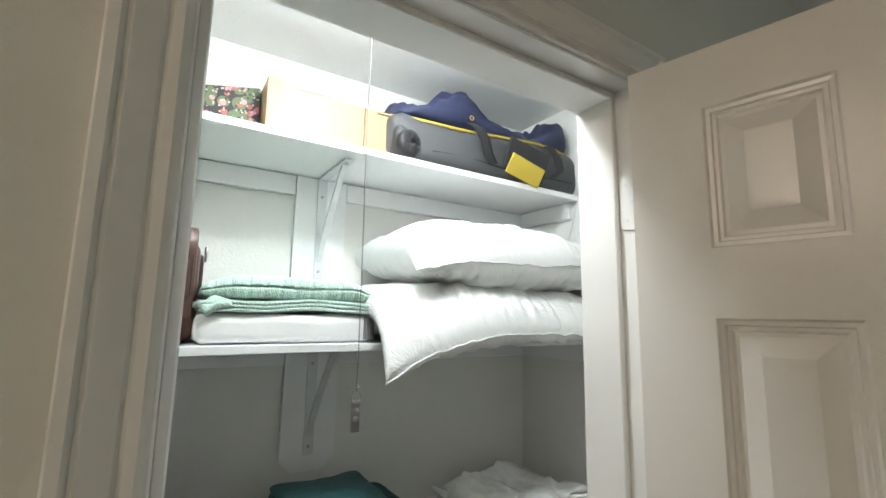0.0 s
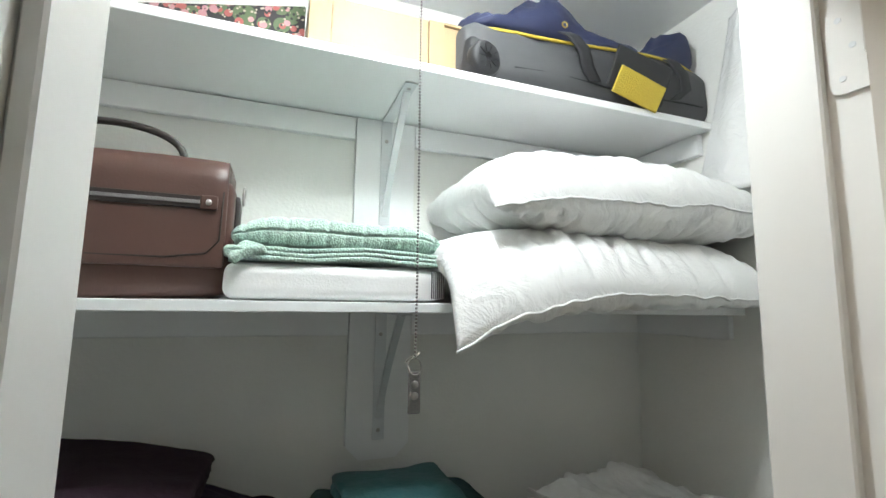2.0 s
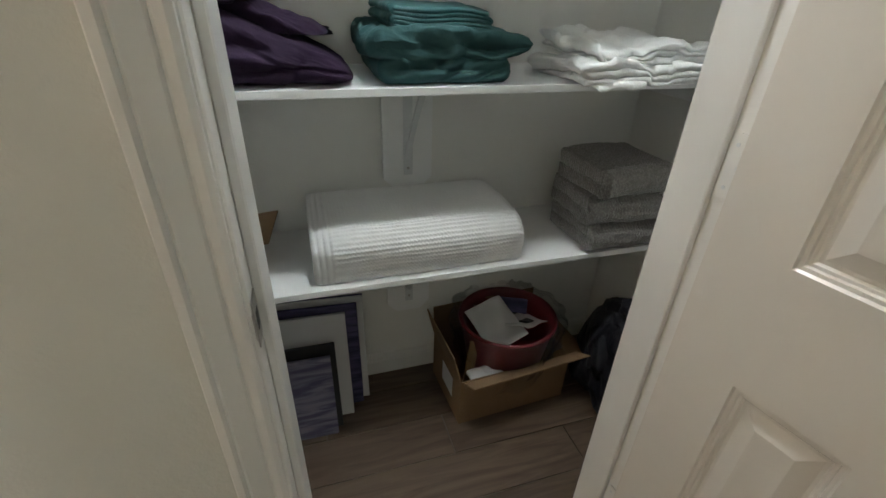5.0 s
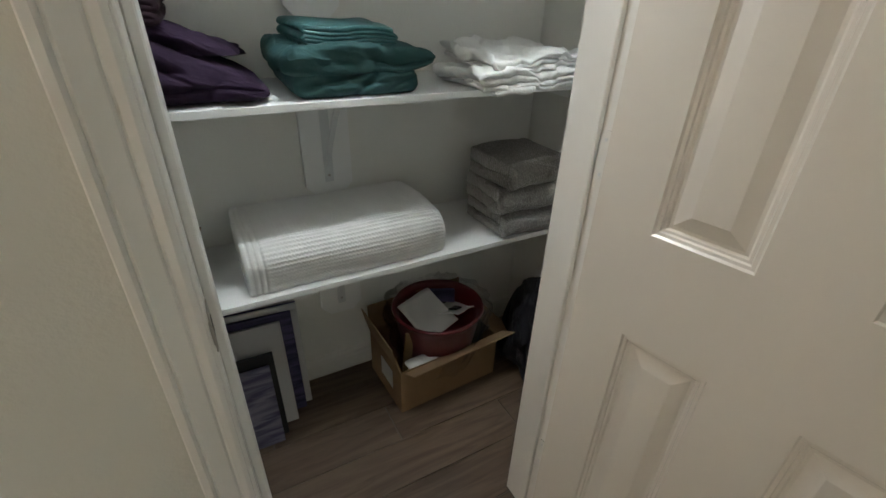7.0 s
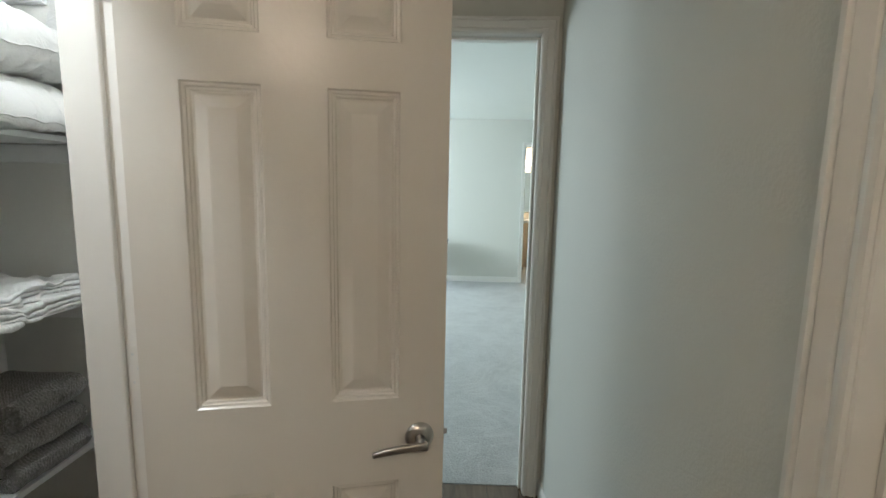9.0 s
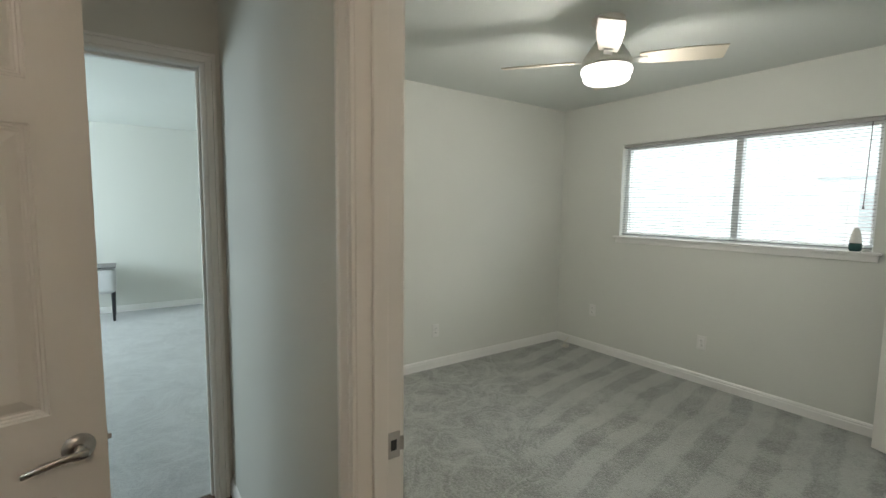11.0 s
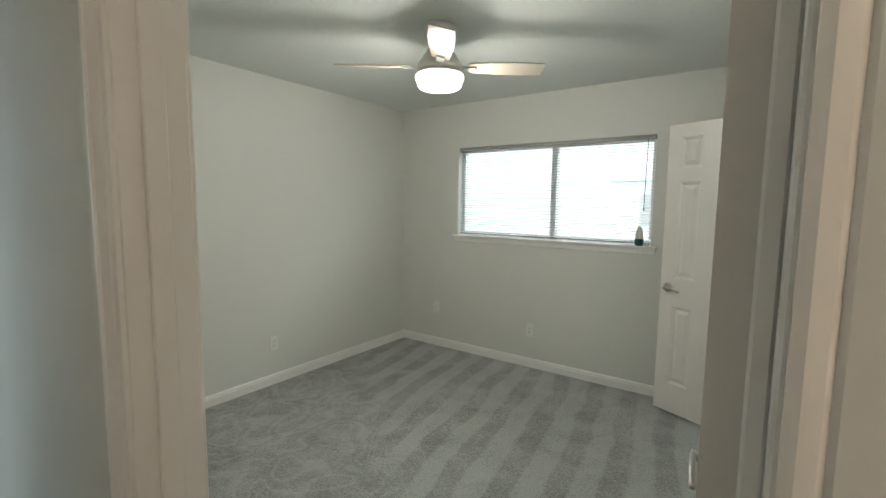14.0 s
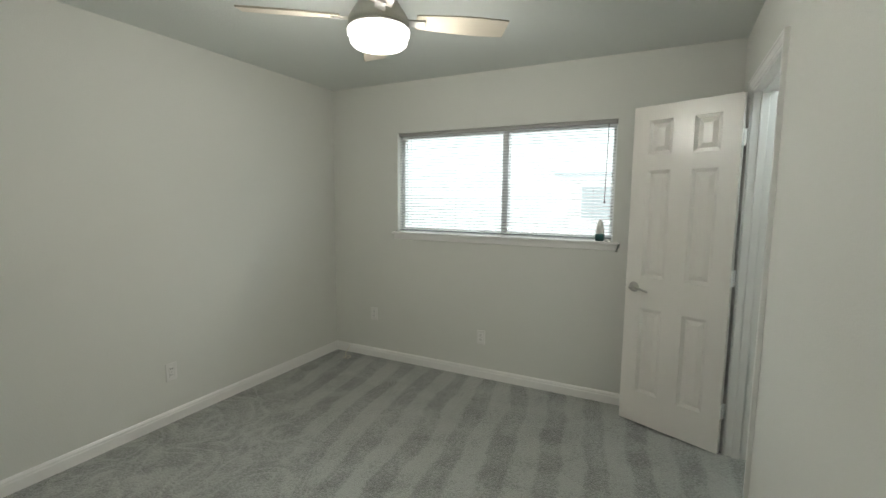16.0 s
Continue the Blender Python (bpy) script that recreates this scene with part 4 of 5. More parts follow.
for k in range(len(ring[0])):
    m = (k + 1) % len(ring[0])
    bm.faces.new((ring[0][k], ring[0][m], ring[1][m], ring[1][k]))
thing("hanging_cloth", bm, LINEN, "plain white cloth hanging against the closet side wall", "cloth", smooth=True)

# ---- third shelf ----
Z3 = 1.059
PURPLE = mat("purple_cotton", (0.026, 0.0135, 0.034), 0.8, var=0.15, scale=10, bump=0.08, bscale=260, spec=0.2, wrinkle=0.10)
PLUM = mat("plum_cotton", (0.027, 0.012, 0.020), 0.8, var=0.12, scale=10, bump=0.08, bscale=260, spec=0.25, wrinkle=0.08)
TEAL = mat("teal_cotton", (0.033, 0.088, 0.090), 0.8, var=0.14, scale=10, bump=0.08, bscale=260, spec=0.25, wrinkle=0.10)
TEALD = mat("teal_satin", (0.035, 0.12, 0.125), 0.55, var=0.12, scale=10, bump=0.1, bscale=260, wrinkle=0.12)


def lump(w, d, h, seed, r=0.45, amp=0.014, fall=None, lines=()):
    """A heap of bunched cloth."""
    def bend(q):
        a = Vector((nz3(q, 10, seed), nz3(q, 10, seed + 9), nz3(q, 9, seed + 17))) * amp
        a += Vector((0, -0.35, 0.8)) * (amp * 0.7 * (crease((q.x * 0.8, q.y * 1.2, q.z * 1.5), 9, seed + 2) - 0.5))
        a += Vector((0.2, -0.5, 0.9)) * (amp * 0.22 * (crease((q.x * 1.2, q.y * 0.8, q.z * 2.2), 27, seed + 6) - 0.5))
        front = max(0.0, min(1.0, (0.04 - q.y) / 0.1))
        fo = folds(q, lines) * front
        top = min(1.0, q.z / h)
        q = q + a + Vector((0, -0.9 * fo, 0.55 * fo * top))
        if fall:
            q = Vector(fall(q))
        return Vector((q.x, q.y, q.z if q.y < -0.168 else max(q.z, 0.001)))
    return soft(w, d, h, min(h * r, w * 0.4), 76, bend)


pu = holder("purple_bedding", pose(-0.045, 0.155, Z3), "heap of crumpled deep purple bedding", "bedding")


def over_edge(v):
    """Slopes down to one end and lets the front corner hang over the shelf."""
    z = v.z * (1 - 0.72 * max(0, (v.x - 0.06) / 0.22) ** 1.3)
    out = max(0.0, min(1.0, (0.03 - v.x) / 0.12)) * max(0.0, min(1.0, (-0.05 - v.y) / 0.1))
    return (v.x, v.y - 0.032 * out, z - 0.024 * out * (v.z < 0.05))


part("bottom_roll", lump(0.56, 0.30, 0.120, 3, amp=0.013, fall=over_edge, lines=((-0.28, 0.045, 0.12, 0.085, 0.010, -0.020), (-0.2, 0.03, 0.2, 0.06, 0.014, 0.014), (0.05, 0.02, 0.26, 0.075, 0.008, -0.015), (0.16, 0.0, 0.2, 0.1, 0.009, -0.018), (0.2, 0.01, 0.24, 0.09, 0.010, 0.010), (-0.25, 0.09, 0.1, 0.105, 0.014, 0.016), (-0.1, 0.01, 0.1, 0.04, 0.010, -0.012), (-0.26, 0.015, -0.05, 0.03, 0.010, -0.012), (0.08, 0.09, 0.17, 0.04, 0.008, -0.012))), PURPLE, pu, smooth=True)
part("middle_fold", place(lump(0.50, 0.28, 0.085, 9, amp=0.016, lines=((-0.25, 0.02, 0.2, 0.05, 0.010, -0.018), (-0.2, 0.05, 0.1, 0.03, 0.010, 0.014), (0.0, 0.06, 0.2, 0.02, 0.009, -0.015), (0.1, 0.0, 0.12, 0.08, 0.008, -0.014), (0.15, 0.01, 0.22, 0.05, 0.009, 0.010)), fall=lambda v: (v.x, v.y, v.z * (1 - 0.4 * max(0, v.x) / 0.25) - 0.24 * max(0, v.x - 0.05))), pose(0.005, 0.02, 0.085, 0, 0, 2)), PURPLE, pu, smooth=True)
part("inner_fold", place(folded(0.30, 4, 0.009, 0.24, 0.010, 5), pose(-0.07, -0.02, 0.146, 3, 4, 3)), PURPLE, pu, smooth=True)
part("top_sheet", place(folded(0.335, 4, 0.0128, 0.25, 0.008, 13, thick=0.0120, sag=0.006, ns=30, nw=40, arc=4), pose(-0.045, 0.012, 0.166, 3, 9, -3)), PLUM, pu, "folded plum sheet on top", smooth=True)
te = holder("teal_bedding", pose(0.424, 0.155, Z3), "stack of crumpled teal bedding", "bedding")
part("bottom_roll", lump(0.28, 0.29, 0.058, 21, amp=0.008, lines=((-0.12, 0.02, 0.0, 0.05, 0.009, -0.014), (-0.02, 0.0, 0.04, 0.05, 0.008, -0.014), (0.05, 0.01, 0.13, 0.04, 0.009, -0.012), (-0.13, 0.03, 0.13, 0.033, 0.008, -0.010), (-0.06, 0.01, -0.1, 0.05, 0.008, 0.010))), TEAL, te, smooth=True)
part("upper_roll", place(lump(0.34, 0.28, 0.062, 27, amp=0.010, lines=((-0.17, 0.02, 0.1, 0.03, 0.012, -0.010), (0.02, 0.0, 0.06, 0.08, 0.010, -0.014), (0.06, 0.03, 0.17, 0.02, 0.009, -0.012), (-0.1, 0.05, 0.15, 0.055, 0.012, 0.008), (0.0, 0.045, 0.1, 0.015, 0.009, -0.012), (-0.12, 0.06, -0.02, 0.02, 0.010, -0.010)), fall=lambda q: (q.x, q.y, 0.03 + (q.z - 0.03) * (1 - 0.62 * max(0.0, (q.x - 0.06) / 0.12) ** 1.4) - 1.6 * max(0, -q.x - 0.1) ** 2)), pose(0.005, -0.012, 0.045)), TEAL, te, smooth=True)
part("top_sheet", place(folded(0.205, 5, 0.0095, 0.19, 0.009, 33, ns=24, nw=36), pose(-0.012, -0.01, 0.094, 2, 3, 4)), TEALD, te, "folded teal sheet on top", smooth=True)
ws = holder("white_sheets", pose(0.892, 0.075, Z3), "loosely folded white cotton sheets", "bedding")
part("lower_sheet", folded(0.39, 3, 0.0155, 0.26, 0.028, 41, ns=44, nw=50, thick=0.0135), LINEN, ws, smooth=True)
part("upper_sheet", place(folded(0.36, 3, 0.0140, 0.23, 0.036, 47, ns=44, nw=50, thick=0.0115), pose(0.0, 0.006, 0.042, 4, 2, 9)), LINEN, ws, smooth=True)

part("hanging_corner", place(soft(0.11, 0.05, 0.012, 0.005, 14, lambda v: Vector((v.x, v.y, v.z - 18 * max(0, -v.y - 0.004) ** 2 * (1 - 6 * v.x) + 0.01 * nz3(v, 30, 4)))), pose(-0.115, -0.118, 0.004, 6, 0, -6)), LINEN, ws, smooth=True)

# ---- fourth shelf ----
Z4 = 0.615
KRAFT = mat("brown_cardboard", (0.25, 0.155, 0.08), 0.85, var=0.10, scale=14, bump=0.12, bscale=90)
BLANK = mat("white_waffle_blanket", (0.82, 0.82, 0.81), 0.92, var=0.03, scale=30, bump=0.12, bscale=190, sheen=0.3)
GREYT = mat("grey_chenille", (0.25, 0.24, 0.225), 0.98, var=0.14, scale=70, bump=0.5, bscale=180, sheen=0.4)
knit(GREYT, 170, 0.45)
bl = holder("waffle_blanket", pose(0.382, 0.158, Z4), "folded white waffle-weave blanket", "blanket")


def waffle(length, depth, high):
    """A thick blanket folded over itself: a deep round front, ribs along it, and layered hems at one end."""
    step, r = 0.0026, 0.056
    prof = [(depth / 2, high * k / 12, 1.0, 0.0) for k in range(12)]
    flat = depth - r
    n = int(flat / step)
    prof += [(depth / 2 - flat * k / n, high - 0.012 * (1 - k / n) ** 4, 0.0, 1.0) for k in range(n)]
    n = int(0.5 * math.pi * r / step)
    prof += [(-depth / 2 + r - r * math.sin(0.5 * math.pi * k / n), high - r + r * math.cos(0.5 * math.pi * k / n), -math.sin(0.5 * math.pi * k / n), math.cos(0.5 * math.pi * k / n)) for k in range(n)]
    n = int((high - r) / step)
    prof += [(-depth / 2 + 0.016 * (k / n) ** 2, (high - r) * (1 - k / n), -1.0, 0.0) for k in range(n + 1)]
    bm = bmesh.new()
    rows = []
    nx = int(length / 0.0028)
    for i in range(nx + 1):
        x = -length / 2 + length * i / nx
        u = max(0.0, (x - (length / 2 - 0.035)) / 0.035)
        k = 1 - 0.30 * (1 - math.sqrt(max(0.0, 1 - u * u)))
        w = max(0.0, (-x - (length / 2 - 0.014)) / 0.014)
        k *= 1 - 0.10 * (1 - math.sqrt(max(0.0, 1 - w * w)))
        hem = min(1.0, max(0.0, (x + length / 2 - 0.044) / 0.006))
        groove = sum(math.exp(-((x + length / 2 - g) / 0.0022) ** 2) for g in (0.014, 0.028, 0.043))
        row, s_ = [], 0.0
        for m, (y, z, ny, nz_) in enumerate(prof):
            if m:
                s_ += math.hypot(y - prof[m - 1][0], z - prof[m - 1][1])
            d = 0.0017 * math.cos(2 * math.pi * s_ / 0.0112) * (0.65 + 0.35 * math.cos(2 * math.pi * x / 0.0096)) * (0.25 + 0.75 * hem) - 0.0045 * groove
            p = Vector((x, y * (0.5 + 0.5 * k), z * k))
            lift = min(1.0, z / 0.05)
            d += 0.006 * nz3(p, 7, 51) * lift + 0.002 * nz3(p, 24, 12) * lift
            row.append(bm.verts.new((x + 0.004 * nz3(p, 9, 33), p.y + ny * d, max(0.0008, p.z + nz_ * d))))
        rows.append(row)
    for a, b in zip(rows, rows[1:]):
        for k in range(len(prof) - 1):
            bm.faces.new((a[k], a[k + 1], b[k + 1], b[k]))
        bm.faces.new((a[-1], a[0], b[0], b[-1]))
    bm.faces.new(rows[0])
    bm.faces.new(rows[-1])
    return bm


part("cloth", waffle(0.535, 0.30, 0.128), BLANK, bl, smooth=True)


def chenille(seed):
    """A towel folded in three with a knotted, ribbed pile."""
    bm = folded(0.225, 2, 0.0385, 0.218, 0.006, seed, thick=0.0372, nw=120, ns=110, arc=22)
    for v in bm.verts:
        p = v.co
        row = math.sin((p.x + p.z * 1.3) * 760)
        k = row * (0.75 + 0.25 * math.sin(p.y * 720 + seed + 2 * row))
        bulge = 0.006 * math.cos(p.y / 0.218 * 2.8) * p.z / 0.077
        v.co += Vector((0.0030 * k, 0.0012 * k, 0.0036 * k + bulge))
    return bm


for k, (dx, rz) in enumerate(((0.0, 4), (-0.008, 1), (0.004, 7))):
    g = holder("grey_towel", pose(0.942 + dx, 0.118, Z4 + 0.077 * k, 0, 0, rz - 90 - 4), "thick folded grey chenille towel", "towel", "grey towels")
    part("cloth", chenille(60 + 3 * k), GREYT, g, smooth=True)

bx = holder("small_cardboard_box", pose(-0.165, 0.19, Z4, 0, 0, -6), "open brown cardboard box full of bottles", "box")
part("wall", boxes((-0.14, 0.14, -0.09, -0.086, 0, 0.09)), KRAFT, bx)
part("wall", boxes((-0.14, 0.14, 0.086, 0.09, 0, 0.09)), KRAFT, bx)
part("wall", boxes((-0.14, -0.136, -0.0855, 0.0855, 0, 0.09)), KRAFT, bx)
part("wall", boxes((0.136, 0.14, -0.0855, 0.0855, 0, 0.09)), KRAFT, bx)
part("bottom", boxes((-0.1355, 0.1355, -0.0855, 0.0855, 0, 0.004)), KRAFT, bx)
part("flap", place(boxes((0, 0.062, -0.088, 0.088, -0.0018, 0.0018)), pose(0.14, 0, 0.088, 0, -8, 0)), KRAFT, bx, "raised cardboard flap")
part("print", boxes((0.1402, 0.1410, -0.05, 0.03, 0.03, 0.07)), DARK, bx, "dark printed mark")
for x, y, mt in ((-0.06, -0.03, DARK), (0.0, 0.03, WHITEP), (0.06, -0.03, WHITEP), (0.05, 0.045, DARK)):
    b = holder("bottle", pose(-0.165 + x, 0.19 + y, Z4 + 0.006), "small plastic bottle standing in the cardboard box", "bottle", "bottles in the box")
    part("body", lathe(((0, 0), (0.026, 0), (0.027, 0.01), (0.027, 0.08), (0.012, 0.095), (0.012, 0.1)), 20), mt, b, smooth=True)
    part("cap", lathe(((0.013, 0.1), (0.014, 0.102), (0.014, 0.118), (0, 0.12)), 18), WHITEP, b, smooth=True)

# ---- closet floor ----


def leaning(name, w, h, t, x1, y, lean, rz, material, label, frame_of=None):
    m = pose(x1, y, 0.001, -lean, 0, rz)
    f = holder(name, m, label, "picture")
    part("panel", boxes((-w, 0, 0, t, 0, h), bevel=0.0015), material, f)
    if frame_of:
        for r in ((-w, 0, -0.008, -0.0005, 0, 0.02), (-w, 0, -0.008, -0.0005, h - 0.02, h), (-w, -w + 0.02, -0.008, -0.0005, 0.0205, h - 0.0205), (-0.02, 0, -0.008, -0.0005, 0.0205, h - 0.0205)):
            part("frame_bar", boxes(r, bevel=0.001), frame_of, f)
    return f


VIOLET = mat("violet_canvas", (0.055, 0.05, 0.12), 0.7, var=0.5, scale=5, bump=0.3, bscale=60)
LILAC = mat("lilac_paint", (0.20, 0.19, 0.27), 0.7, var=0.3, scale=7, bump=0.3, bscale=50)
for cm, ca, cb_ in ((LILAC, (0.10, 0.09, 0.17), (0.27, 0.26, 0.34)), (VIOLET, (0.03, 0.028, 0.08), (0.09, 0.08, 0.19))):
    n, l = cm.node_tree.nodes, cm.node_tree.links
    mp = n.new("ShaderNodeMapping")
    mp.inputs["Scale"].default_value = (5, 5, 48)
    l.new(n["Texture Coordinate"].outputs["Object"], mp.inputs[0])
    st = n.new("ShaderNodeTexNoise")
    st.inputs["Scale"].default_value, st.inputs["Detail"].default_value, st.inputs["Distortion"].default_value = 1.0, 4, 0.8
    l.new(mp.outputs[0], st.inputs["Vector"])
    rp = n.new("ShaderNodeValToRGB")
    rp.color_ramp.elements[0].position, rp.color_ramp.elements[0].color = 0.38, (*ca, 1)
    rp.color_ramp.elements[1].position, rp.color_ramp.elements[1].color = 0.58, (*cb_, 1)
    l.new(st.outputs[0], rp.inputs[0])
    l.new(rp.outputs[0], n["Principled BSDF"].inputs["Base Color"])
BOARD = mat("white_board", (0.62, 0.62, 0.62), 0.6)
leaning("framed_picture", 0.46, 0.385, 0.012, 0.245, 0.232, 9, -4, VIOLET, "violet picture in a pale frame leaning on the wall", BOARD)
leaning("canvas_board", 0.44, 0.375, 0.012, 0.222, 0.205, 9, -3, VIOLET, "dark violet canvas leaning among pictures")
leaning("white_canvas", 0.42, 0.365, 0.014, 0.185, 0.165, 12, -2, BOARD, "back of a white canvas leaning among pictures")
leaning("dark_picture", 0.36, 0.30, 0.01, 0.145, 0.125, 12, -1, DARK, "thin dark framed picture leaning among pictures")
leaning("lilac_canvas", 0.34, 0.275, 0.012, 0.128, 0.10, 12, -1, LILAC, "lilac brushed canvas leaning in front")

cb = holder("cardboard_box", pose(0.69, 0.165, 0.001, 0, 0, 3), "open brown cardboard box holding a wrapped red bucket", "box")
W2, D2, HH = 0.195, 0.125, 0.185
part("wall", boxes((-W2, W2, -D2, -D2 + 0.004, 0, HH)), KRAFT, cb)
part("wall", boxes((-W2, W2, D2 - 0.004, D2, 0, HH)), KRAFT, cb)
part("wall", boxes((-W2, -W2 + 0.004, -D2 + 0.0045, D2 - 0.0045, 0, HH)), KRAFT, cb)
part("wall", boxes((W2 - 0.004, W2, -D2 + 0.0045, D2 - 0.0045, 0, HH)), KRAFT, cb)
part("bottom", boxes((-W2 + 0.0045, W2 - 0.0045, -D2 + 0.0045, D2 - 0.0045, 0, 0.004)), KRAFT, cb)
part("flap", place(boxes((-W2, W2 + 0.02, -0.075, 0, -0.002, 0.002)), pose(0.01, -D2, HH - 0.001, -32, 0, 2)), KRAFT, cb, "folded out front flap")
part("flap", place(boxes((-0.002, 0.002, -D2, D2, 0, 0.11)), pose(-W2, 0, HH, 0, -14, 0)), KRAFT, cb, "upright side flap")
part("flap", place(boxes((0, 0.10, -D2, D2, -0.002, 0.002)), pose(W2, 0, HH - 0.001, 0, 20, 0)), KRAFT, cb, "folded out side flap")
part("flap", place(boxes((-W2, W2, -0.002, 0.002, 0, 0.10)), pose(0, D2, HH, -8, 0, 0)), KRAFT, cb, "upright back flap")
part("shipping_label", boxes((-W2 - 0.0012, -W2 - 0.0004, -0.06, 0.03, 0.06, 0.14)), WHITEP, cb, "worn white label")
RED = mat("red_enamel", (0.15, 0.012, 0.016), 0.3, var=0.1, bump=0.02)
bu = holder("red_bucket", pose(0.705, 0.165, 0.042) @ Matrix.Diagonal((1.08, 1.05, 1.0, 1)), "red bucket in clear crinkled wrap filled with papers", "bucket")
part("shell", lathe(((0.0, 0.0), (0.105, 0.0), (0.115, 0.08), (0.14, 0.235), (0.148, 0.255), (0.152, 0.262), (0.148, 0.268), (0.138, 0.262), (0.13, 0.235), (0.11, 0.15), (0, 0.15)), 48), RED, bu, smooth=True)
WRAP = bpy.data.materials.new("clear_film")
WRAP.use_nodes = True
wb = WRAP.node_tree.nodes["Principled BSDF"]
wb.inputs["Base Color"].default_value = (0.12, 0.12, 0.12, 1)
wb.inputs["Roughness"].default_value = 0.12
wb.inputs["Alpha"].default_value = 0.16
bm = lathe(((0.12, 0.05), (0.15, 0.18), (0.165, 0.25), (0.160, 0.285), (0.146, 0.275)), 64)
bmesh.ops.subdivide_edges(bm, edges=bm.edges[:], cuts=2, use_grid_fill=True)
for v in bm.verts:
    k = 0.02 * crease(v.co, 17, 4) + 0.012 * nz3(v.co, 30, 8)
    v.co += Vector((v.co.x, v.co.y, 0)).normalized() * k
part("film_wrap", bm, WRAP, bu, "clear crinkled plastic film", smooth=True)
for k, (x, y, z, a, b, c, w, d, mt, lb) in enumerate(((-0.045, -0.01, 0.245, 18, -10, 12, 0.14, 0.17, BOARD, "folded white paper"), (0.05, -0.02, 0.24, -14, 16, 30, 0.13, 0.11, BOARD, "white printed leaflet"), (0.04, 0.05, 0.26, 30, 8, -20, 0.10, 0.05, VIOLET, "blue printed card"), (0.045, -0.045, 0.262, -10, 20, 32, 0.05, 0.03, DARK, "dark printed card"), (0.0, 0.06, 0.22, 10, 4, 0, 0.16, 0.1, DARK, "dark packaging"))):
    pp = thing("paper", place(soft(w, d, 0.006, 0.0025, 8, lambda q: q + Vector((0, 0, 0.012 * nz3(q, 14, k * 3)))), pose(0.705 + x, 0.165 + y, 0.042 + z, a, b, c)), mt, lb + " lying in the red bucket", "paper", "papers in the bucket", smooth=True)
thing("paint_paddle", place(boxes((-0.016, 0.016, -0.004, 0.004, 0, 0.26), bevel=0.002), pose(0.535, 0.085, 0.012, -6, 8, 0)), PINE, "pale wooden stick standing in the cardboard box", "stick")
thing("plastic_packet", place(soft(0.13, 0.05, 0.02, 0.008, 8, lambda q: q + Vector((0, 0, 0.008 * nz3(q, 40, 2)))), pose(0.60, 0.062, 0.165, 8, 4, 6)), WHITEP, "white plastic packet lying in the cardboard box", "packet", smooth=True)
BAGP = mat("black_film", (0.011, 0.011, 0.016), 0.62, var=0.1, bump=0.6, bscale=60, spec=0.3)


def sack(q):
    k = q.z / 0.36
    c = 1 - 0.35 * k * k
    a = Vector((nz3(q, 8, 1), nz3(q, 8, 11), nz3(q, 8, 21))) * 0.022 + Vector((1, 1, 0.4)) * (0.026 * (crease((q.x, q.y, q.z * 0.5), 13, 6) - 0.5))
    q = Vector((q.x * c, q.y * c + 0.05 * k, q.z)) + a
    return (min(q.x, 0.105), q.y, max(q.z, 0.001))


sk = soft(0.22, 0.42, 0.36, 0.10, 40, sack)
bb = holder("bin_bag", pose(1.045, -0.065, 0.001), "full black plastic bin bag standing on the floor", "bag")
part("sack", sk, BAGP, bb, smooth=True)
part("tied_neck", place(soft(0.09, 0.09, 0.07, 0.03, 12, lambda v: Vector((v.x * (0.5 + 9 * v.z), v.y * (0.5 + 9 * v.z), v.z)) + Vector((0.012 * nz3(v, 40, 3), 0.012 * nz3(v, 40, 7), 0.01 * nz3(v, 50, 5)))), pose(0.0, 0.05, 0.345)), BAGP, bb, "gathered and tied neck", smooth=True)

# ---- bedroom ----
wn1 = holder("window_1", pose(0, 0, 0), "white vinyl sliding window", "window", kind="structure")
VINYL = mat("white_vinyl", (0.86, 0.87, 0.86), 0.35, var=0.02)
yo, yi = BY - 0.125, BY - 0.075
for r in ((W0, W1, yo, yi, WZ0 + 0.012, WZ0 + 0.045), (W0, W1, yo, yi, WZ1 - 0.045, WZ1), (W0, W0 + 0.034, yo, yi, WZ0 + 0.0525, WZ1 - 0.0455), (W1 - 0.034, W1, yo, yi, WZ0 + 0.0525, WZ1 - 0.0455), (0.970, 1.020, yo, yi + 0.012, WZ0 + 0.0525, WZ1 - 0.0455)):
    part("frame_bar", boxes(r, bevel=0.003), VINYL, wn1)
GLASS = bpy.data.materials.new("window_glass")
GLASS.use_nodes = True
gb = GLASS.node_tree.nodes["Principled BSDF"]
gb.inputs["Base Color"].default_value = (0.95, 1, 0.98, 1)
gb.inputs["Roughness"].default_value = 0.0
gb.inputs["Transmission Weight"].default_value = 1.0
gb.inputs["IOR"].default_value = 1.01
for x0, x1 in ((W0 + 0.035, 0.969), (1.021, W1 - 0.035)):
    p = part("pane", boxes((x0, x1, BY - 0.103, BY - 0.099, WZ0 + 0.053, WZ1 - 0.046)), GLASS, wn1, "clear glass")
    p.visible_shadow = False
ws1 = holder("window_sill", pose(0, 0, 0), "white painted window stool with a moulded apron", "window sill", kind="structure")
part("stool", boxes((W0 - 0.045, W1 + 0.045, BY - 0.074, BY + 0.035, WZ0 - 0.006, WZ0 + 0.012), bevel=0.004), TRIM, ws1)
part("apron", boxes((W0 - 0.03, W1 + 0.03, BY + 0.0005, BY + 0.013, WZ0 - 0.05, WZ0 - 0.0065), bevel=0.003), TRIM, ws1)
bd = holder("venetian_blind", pose(0, 0, 0), "white aluminium mini blind with open slats, coloured grey as if backlit", "blind")
